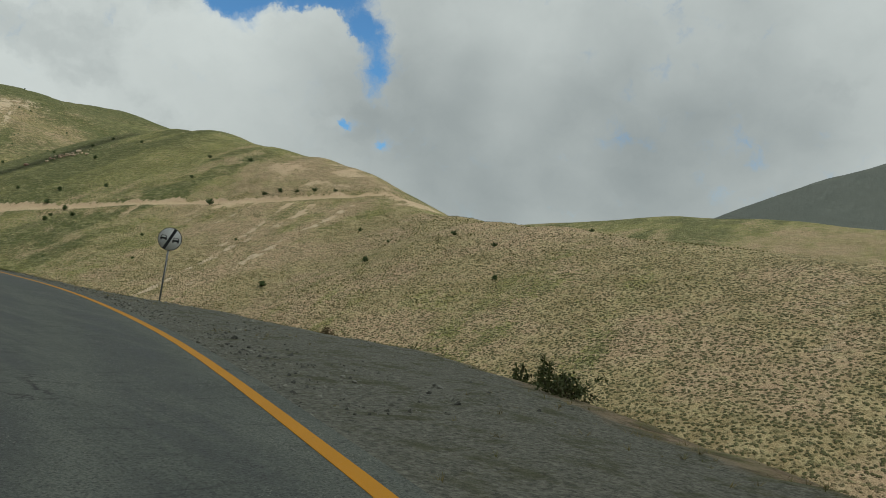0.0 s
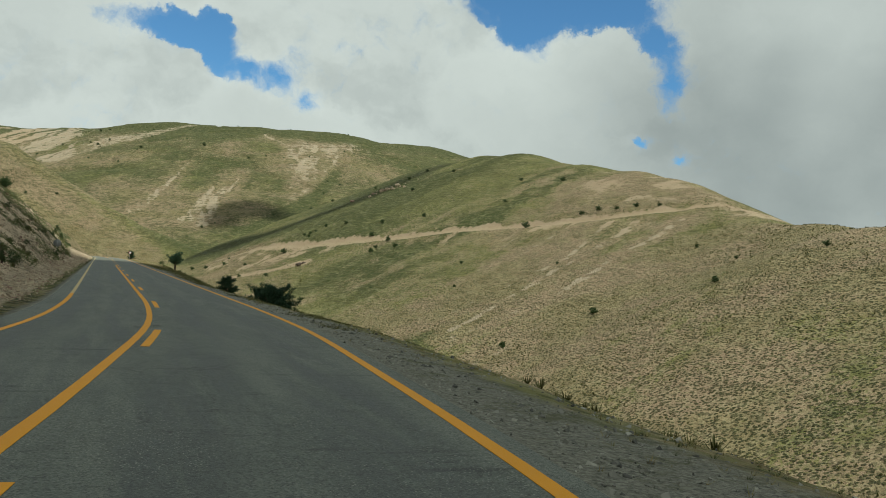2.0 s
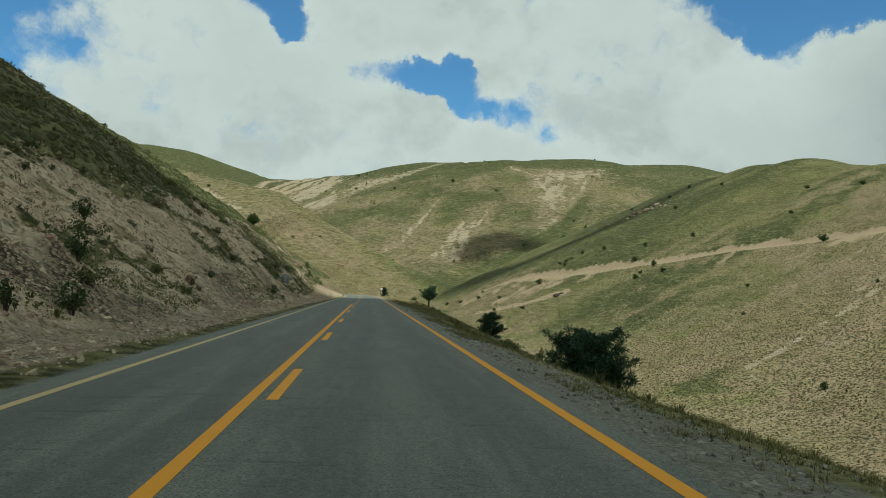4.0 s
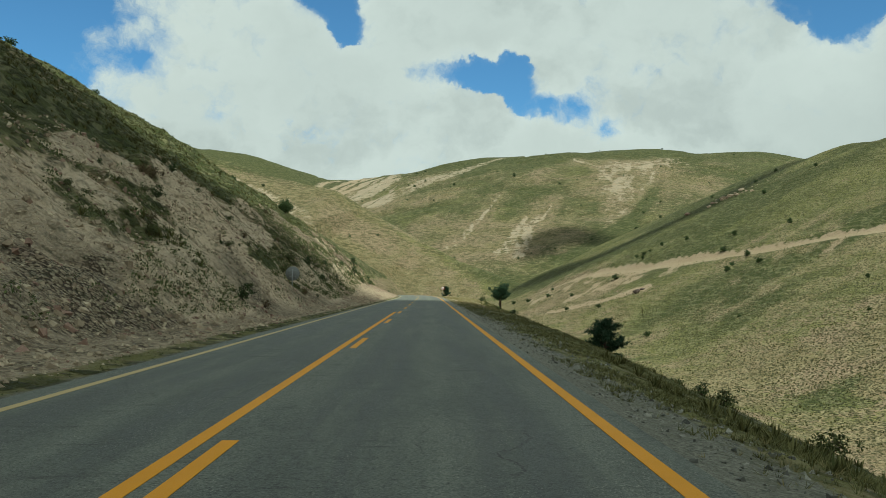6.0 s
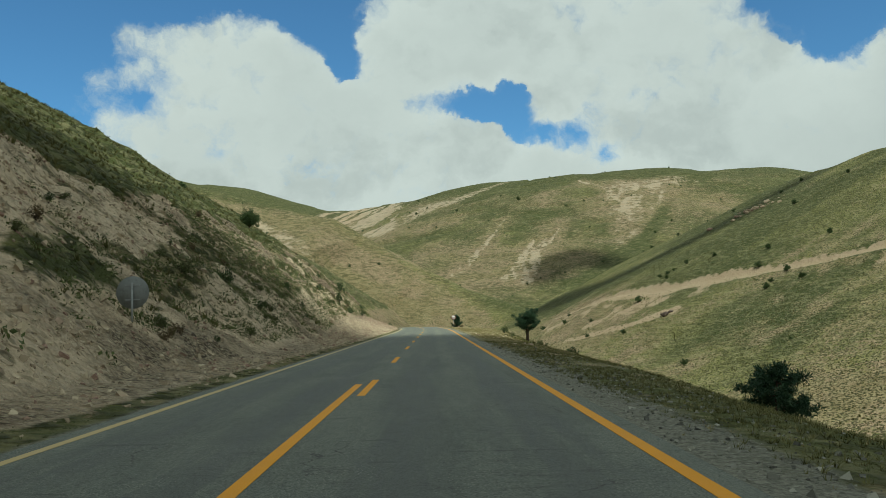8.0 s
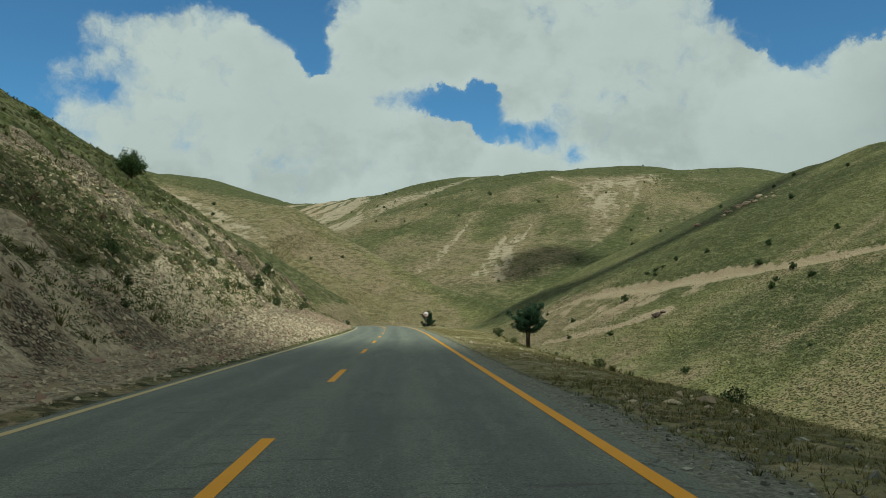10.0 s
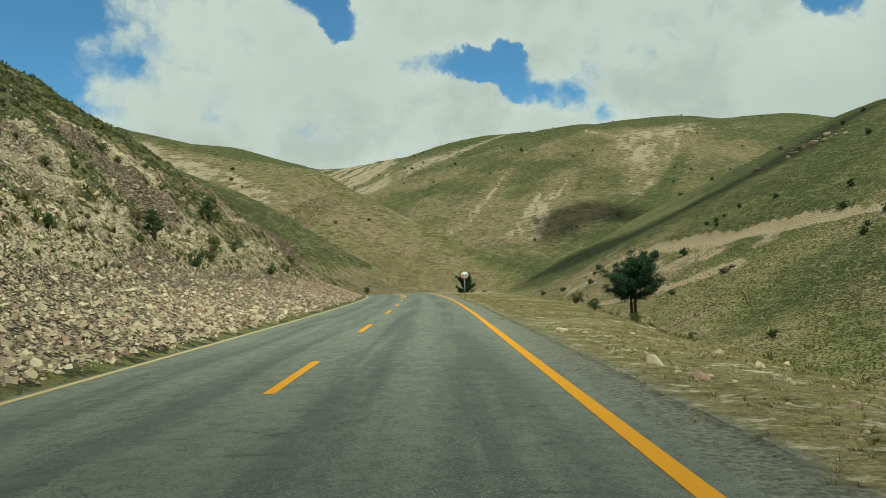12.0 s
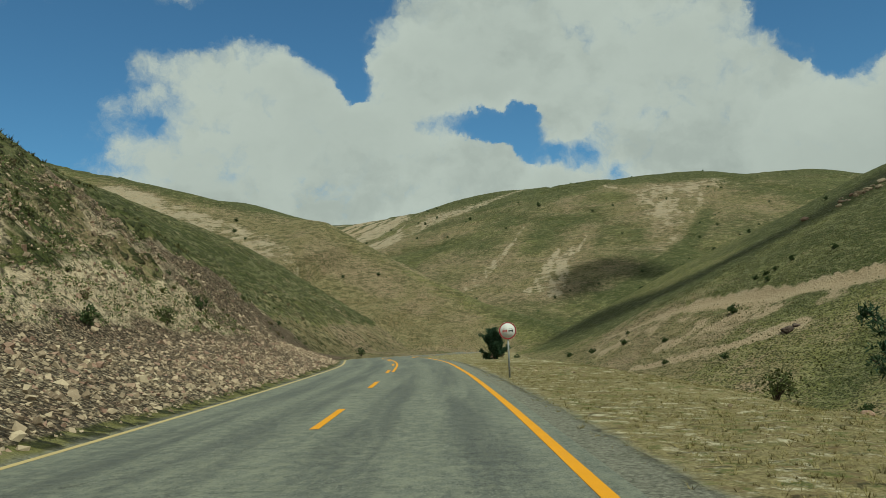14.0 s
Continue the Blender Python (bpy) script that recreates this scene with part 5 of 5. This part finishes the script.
# ---- stones, scree and grass ----
def stone_nodes(g):
    r = g.nt.nodes.new("ShaderNodeObjectInfo").outputs["Random"]
    isl = g.nt.nodes.new("ShaderNodeNewGeometry").outputs["Random Per Island"]
    mixv = g.math("FRACT", g.add(r, isl))
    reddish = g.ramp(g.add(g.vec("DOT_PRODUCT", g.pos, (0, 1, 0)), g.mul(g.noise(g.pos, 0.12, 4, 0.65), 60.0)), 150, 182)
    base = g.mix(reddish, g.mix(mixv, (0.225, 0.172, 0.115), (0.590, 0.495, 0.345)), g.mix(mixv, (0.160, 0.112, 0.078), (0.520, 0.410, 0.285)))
    base = g.mix(g.ramp(mixv, 0.74, 0.92), base, (0.250, 0.158, 0.118))
    base = g.mix(g.ramp(g.noise(g.pos, 14, 4, 0.7), 0.5, 0.8), base, (0.380, 0.310, 0.230))
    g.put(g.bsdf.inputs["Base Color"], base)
    bump(g, g.noise(g.pos, 25, 4, 0.7), 0.6, 0.02)


M_STONE = material("broken_rock", stone_nodes, 0.9, 0.2)


def grit_nodes(g):
    isl = g.nt.nodes.new("ShaderNodeNewGeometry").outputs["Random Per Island"]
    base = g.mix(isl, (0.075, 0.075, 0.066), (0.330, 0.322, 0.270))
    g.put(g.bsdf.inputs["Base Color"], g.mix(g.ramp(g.noise(g.pos, 40, 3, 0.6), 0.5, 0.8), base, (0.20, 0.19, 0.16)))


M_GRIT = material("grey_gravel", grit_nodes, 0.9, 0.2)


def stone_shape(seed, level=1):
    bm = bmesh.new()
    bmesh.ops.create_icosphere(bm, subdivisions=level, radius=1)
    r = np.random.default_rng(seed)
    cuts = r.normal(size=(5, 3))
    cuts /= np.linalg.norm(cuts, axis=1, keepdims=True)
    for v in bm.verts:
        p = np.array(v.co[:]) * r.uniform(0.85, 1.1)
        for c in cuts:
            over = p @ c - 0.62
            if over > 0:
                p = p - c * over
        v.co = Vector(p * (1.0, 0.8, 0.6))
    v = np.array([q.co[:] for q in bm.verts])
    f = np.array([[q.index for q in fc.verts] for fc in bm.faces])
    bm.free()
    return v, f


STONES = [stone_shape(s) for s in range(8)]
def chip_shape(seed):
    """A broken block of rock: a slab pulled out of true."""
    q = np.random.default_rng(seed)
    v = np.array([(a, b, c) for c in (-1, 1) for b in (-1, 1) for a in (-1, 1)], float) * (0.85, 0.62, 0.42)
    v = v * q.uniform(0.7, 1.15, (8, 1)) + q.normal(0, 0.12, (8, 3))
    return v, np.array([(0, 2, 3, 1), (4, 5, 7, 6), (0, 1, 5, 4), (2, 6, 7, 3), (0, 4, 6, 2), (1, 3, 7, 5)])


CHIPS = [chip_shape(s + 20) for s in range(10)]


def turns(n, r):
    """Random turning matrices."""
    q = r.normal(size=(n, 4))
    q /= np.linalg.norm(q, axis=1, keepdims=True)
    w, x, y, z = q.T
    return np.stack([np.stack([1 - 2 * (y * y + z * z), 2 * (x * y - w * z), 2 * (x * z + w * y)], -1),
                     np.stack([2 * (x * y + w * z), 1 - 2 * (x * x + z * z), 2 * (y * z - w * x)], -1),
                     np.stack([2 * (x * z - w * y), 2 * (y * z + w * x), 1 - 2 * (x * x + y * y)], -1)], 1)


def scatter(name, shapes, xs, ys, sizes, mat, label, category, r, upright=False, sink=0.2, flat=1.0):
    """Many small pieces too many to count, in one mesh."""
    zs = height(xs, ys)
    vs, fs, n = [], [], 0
    which = r.integers(0, len(shapes), len(xs))
    for k, (v, f) in enumerate(shapes):
        i = np.flatnonzero(which == k)
        if not len(i):
            continue
        if upright:
            a = r.uniform(0, 2 * math.pi, len(i))
            c, s, o, l = np.cos(a), np.sin(a), 0 * a, 0 * a + 1
            m = np.stack([np.stack([c, -s, o], -1), np.stack([s, c, o], -1), np.stack([o, o, l], -1)], 1)
        else:
            m = turns(len(i), r)
        p = np.einsum("nij,vj->nvi", m, v) * sizes[i][:, None, None] * (1, 1, flat)
        p = p + np.stack([xs[i], ys[i], zs[i] - sink * sizes[i]], -1)[:, None, :]
        vs.append(p.reshape(-1, 3))
        fs.append((f[None] + (np.arange(len(i)) * len(v))[:, None, None] + n).reshape(-1, f.shape[1]))
        n += len(i) * len(v)
    me = from_arrays(name, np.concatenate(vs), np.concatenate(fs), mat, smooth=False)
    return tagged(new(name, me), label, category, kind="stuff")


r = np.random.default_rng(5)
# scree at the foot of the cutting, broken rock over its face
n = 40000
ys = np.where(r.uniform(0, 1, n) < 0.5, r.uniform(80, 190, n), r.uniform(-50, 120, n))
gap = toe(ys) - 4.05
ws = -gap + r.gamma(1.25, 3.4, n)
xs = road_x(ys) - toe(ys) - ws
keep = (0.5 + 0.5 * fbm(xs, ys, 8, 3, 33) + 0.30 * np.exp(-np.maximum(ws, 0) / 2.2) + 0.32 * step(ys, 85, 100) + r.uniform(-0.35, 0.35, n)) > 0.66
keep &= ws < 11
xs, ys, ws = xs[keep], ys[keep], ws[keep]
sizes = np.clip(r.lognormal(-3.12 + 0.12 * step(ys, 85, 100), 0.55, len(xs)), 0.02, 0.17)
scatter("scree", CHIPS, xs, ys, sizes, M_STONE, "pinkish broken rock fallen below the cutting", "stones", r)
# rubble over the face of the cutting
n = 44000
ys = r.uniform(-40, 180, n)
ws = r.uniform(0.2, 12, n)
xs = road_x(ys) - toe(ys) - ws
keep = (0.45 * fbm(xs, ys, 5, 4, 35) - 0.4 * herbage(xs, ys) + 0.3 * step(ys, 85, 105) + r.uniform(-0.5, 0.5, n)) > -0.12 - 0.2 * (ys < 80)
scatter("scree", CHIPS, xs[keep], ys[keep], np.clip(r.lognormal(-3.1, 0.6, n), 0.02, 0.19)[keep], M_STONE, "tan and grey rubble over the cut bank", "stones", r)
n = 9000
ys = r.uniform(-95, 70, n)
us = 3.95 + r.gamma(1.6, 0.75, n)
keep = us < brink(ys) + 0.6
scatter("gravel", CHIPS, (road_x(ys) + us)[keep], ys[keep], np.clip(r.lognormal(-3.7, 0.45, n), 0.012, 0.07)[keep], M_GRIT, "loose grey gravel on the road shoulder", "gravel", r)
n = 2600
ys = r.uniform(60, 165, n)
us = 4.6 + r.beta(1.5, 1.5, n) * (brink(ys) - 3.6)
keep = fbm(us, ys, 7, 3, 44) + r.uniform(-0.5, 0.5, n) > 0.15
scatter("scree", STONES, (road_x(ys) + us)[keep], ys[keep], np.clip(r.lognormal(-2.9, 0.6, n), 0.02, 0.24)[keep], M_STONE,
        "pale small stones strewn over the verge", "stones", r)


def blade_tuft(seed, blades, tall, wide, spread):
    q = np.random.default_rng(seed)
    v, f = [], []
    for k in range(blades):
        a, e = q.uniform(0, 2 * math.pi), q.uniform(0.1, 1) * spread
        d, s = np.array([math.cos(a), math.sin(a), 0]), np.array([-math.sin(a), math.cos(a), 0]) * wide / 2
        b = d * q.uniform(0, 0.25) * spread
        h = tall * q.uniform(0.55, 1.1)
        v += [b - s, b + s, b + d * e + (0, 0, h)]
        f.append([3 * k, 3 * k + 1, 3 * k + 2])
    return np.array(v), np.array(f)


def mound(seed, blades, wide):
    q = np.random.default_rng(seed)
    v, f = blade_tuft(seed, blades, 0.85, wide, 0.75)
    return v * (1, 1, q.uniform(0.7, 1.0)), f


def leafy(seed):
    q = np.random.default_rng(seed)
    c = q.normal(0, 0.46, (11, 3)) * (1, 1, 0.5) + (0, 0, 0.36)
    return leaves(np.maximum(c, (-9, -9, 0.02)), 0.40, 0.24, q)


LEAFY = [leafy(70 + k) for k in range(5)]
GRASS = [blade_tuft(60 + k, 8, 0.75, 0.10, 1.3) for k in range(5)]
WEEDS = [blade_tuft(65 + k, 20, 0.8, 0.06, 1.0) for k in range(5)]
MOUNDS = [mound(80 + k, 16, 0.16) for k in range(5)]
FAR_MOUNDS = [mound(90 + k, 8, 0.42) for k in range(5)]
# straw on the broad verge and along the brink
n = 50000
ys = np.where(r.uniform(0, 1, n) < 0.85, r.uniform(50, 175, n), r.uniform(-100, 60, n))
us = 4.2 + r.beta(1.1, 1.0, n) * (brink(ys) - 1.2)
keep = (fbm(us, ys, 5, 3, 55) + 0.8 * step(ys, 45, 90) + 0.25 * (us > brink(ys) - 1.5) + r.uniform(-0.6, 0.6, n)) > 0.30
keep &= (us > 5.0) | (r.uniform(0, 1, n) < 0.25)
scatter("dry_grass", GRASS, (road_x(ys) + us)[keep], ys[keep], (r.uniform(0.04, 0.12, n) + 0.06 * (r.uniform(0, 1, n) > 0.97))[keep], M_STRAW,
        "dry straw-coloured grass on the verge", "grass", r, True, 0.05)
# olive grass on the near verge and over its brink
n = 34000
ys = r.uniform(-50, 75, n)
us = 4.5 + r.uniform(0, 1, n) * (brink(ys) - 0.5)
keep = (fbm(us, ys, 3.5, 3, 58) + 0.6 * step(us, 4.8, 6.2) * step(ys, -25, 10) + r.uniform(-0.5, 0.5, n)) > 0.28 - 0.25 * step(ys, -25, 10)
scatter("verge_grass", GRASS, (road_x(ys) + us)[keep], ys[keep], r.uniform(0.05, 0.15, n)[keep], M_TUSSOCK, "short olive grass on the near verge", "grass", r, True, 0.05)
# green weeds on both edges
n = 9000
ys = r.uniform(-100, 190, n)
left = r.uniform(0, 1, n) < 0.5
us = np.where(left, -3.75 - r.gamma(1.6, 0.35, n), brink(ys) + r.normal(-0.3, 1.3, n))
keep = (fbm(us, ys, 6, 3, 66) + r.uniform(-0.4, 0.4, n) > -0.05) & ((us < -3.7) | (us > 5))
scatter("weeds", WEEDS, (road_x(ys) + us)[keep], ys[keep], (0.04 + 0.07 * r.beta(1, 3, n))[keep], M_HERB, "low green weeds along the road edges", "grass", r, True, 0.05)
# herbs on the cutting and the hill above
n = 22000
ys = r.uniform(-80, 240, n)
ws = r.uniform(0.4, 46, n) ** 1.0
xs = road_x(ys) - toe(ys) - ws
keep = (fbm(xs, ys, 12, 3, 91) + 0.75 * step(ws, 9, 14) + 0.25 * step(ys, 75, 100) + r.uniform(-0.45, 0.45, n)) > 0.25
keep &= (ws > 10.5) | (herbage(xs, ys) > 0.45)
scatter("tussocks", MOUNDS, xs[keep], ys[keep], r.uniform(0.18, 0.50, n)[keep], M_TUSSOCK, "low grass tussocks and herbs on the hillside", "grass", r, True, 0.05)
# dark leafy herbs in patches on the cutting
n = 66000
ys = r.uniform(-60, 175, n)
ws = r.uniform(0.3, 13, n)
xs = road_x(ys) - toe(ys) - ws
keep = (0.8 * herbage(xs, ys) + 0.35 * fbm(xs, ys, 2.2, 3, 97) + r.uniform(-0.30, 0.30, n) > 0.42)
scatter("herbs", LEAFY, xs[keep], ys[keep], np.clip(r.lognormal(-1.95, 0.5, n), 0.06, 0.42)[keep], M_PATCH, "dark green leafy herbs in patches on the cutting", "herbs", r, True, 0.05)
# tussocks over the slope across the valley
n = 30000
xs, ys = r.uniform(4, 235, n), r.uniform(-20, 430, n)
keep = (fbm(xs, ys, 26, 3, 92) + r.uniform(-0.6, 0.6, n) > 0.0) & (xs - road_x(ys) > brink(ys) + 9) & (along(xs, ys, TRACK)[0] > 4)
scatter("tussocks", FAR_MOUNDS, xs[keep], ys[keep], r.uniform(0.25, 0.62, n)[keep], M_TUSSOCK, "grass tussocks over the valley's far side", "grass", r, True, 0.05)

# thinner tussocks just below the road
n = 5000
ys = r.uniform(-70, 200, n)
xs = road_x(ys) + brink(ys) + r.uniform(0.8, 11, n)
keep = fbm(xs, ys, 12, 3, 93) + r.uniform(-0.6, 0.6, n) > 0.0
scatter("tussocks", MOUNDS, xs[keep], ys[keep], r.uniform(0.15, 0.40, n)[keep], M_TUSSOCK, "grass tussocks on the slope below the road", "grass", r, True, 0.05)

# outcrop on the far ridge, the dark block by the cut track, and loose rocks on the verge
def dark_rock_nodes(g):
    base = g.mix(g.ramp(g.noise(g.obj, 1.4, 5, 0.7), 0.4, 0.65), (0.052, 0.038, 0.032), (0.125, 0.092, 0.074))
    g.put(g.bsdf.inputs["Base Color"], base)
    bump(g, g.noise(g.obj, 3.0, 5, 0.7), 0.8, 0.15)


M_DARKROCK = material("dark_rock", dark_rock_nodes, 0.9, 0.2)


def boulder(x, y, size, seed, label, flat=0.8, mat=M_STONE):
    v, f = stone_shape(seed, 3)
    d = 1 + 0.12 * fbm(v[:, 0] * 1.7 + seed, v[:, 1] * 1.7 + v[:, 2] * 2.3, 0.6, 3, seed)
    me = from_arrays("boulder", v * d[:, None] * size * (1, 1, flat), f, mat, smooth=False)
    ob = new("boulder", me)
    ob.matrix_basis = pose(x, y, rest(x, y) + size * 0.12, 0, 0, seed * 47)
    return tagged(ob, label, "rock")


for k in range(34):
    x, y = 163 + float(r.normal(0, 6.5)), 431 + float(r.normal(0, 6.0))
    x += 0.9 * (431 - y)
    boulder(x, y, float(np.clip(r.lognormal(-0.1, 0.5), 0.4, 2.2)), 100 + k, "grey weathered rock of the ridge outcrop", 1.0)
boulder(85, 327, 2.2, 120, "dark brown block of rock by the cut track", 1.0, M_DARKROCK)
boulder(87.5, 328, 1.4, 121, "dark brown block of rock by the cut track", 0.9, M_DARKROCK)
for k, (x, y, s) in enumerate(((4.6, 201, 0.5), (8.4, 202.5, 0.6), (10.6, 203, 0.45), (12.6, 203.5, 0.6), (14.6, 205, 0.5), (16.8, 206, 0.6)) ):
    boulder(x, y, s, 170 + k, "brown rock in the rubble beside the bend")
for k, (x, y, s) in enumerate(((3.4, 109.5, 0.22), (7.8, 118, 0.2), (7.0, 131, 0.18), (9.2, 139, 0.25), (6.8, 96, 0.16), (4.6, -84.5, 0.28), (4.0, -83.8, 0.2), (3.4, -85.2, 0.22), (5.9, 88, 0.2), (5.2, 70.5, 0.2))):
    boulder(x, y, s, 140 + k, "pale loose rock on the road verge")

# the nearest stones at the foot of the cutting
meshes = [from_arrays("stone", v, f, M_STONE, smooth=False) for v, f in STONES]
for k in range(300):
    y = float(r.uniform(96, 150))
    w = float(r.gamma(1.3, 1.8)) - float(toe(y)) + 4.3
    x = float(road_x(y) - toe(y)) - w
    s = float(np.clip(r.lognormal(-2.45, 0.4), 0.06, 0.22))
    ob = new("stone", meshes[k % 8])
    ob.parent = GROUND
    ob.matrix_basis = pose(x, y, rest(x, y, -0.1 * s), *(float(a) for a in r.uniform(0, 360, 3))) @ Matrix.Diagonal((s, s, s, 1))
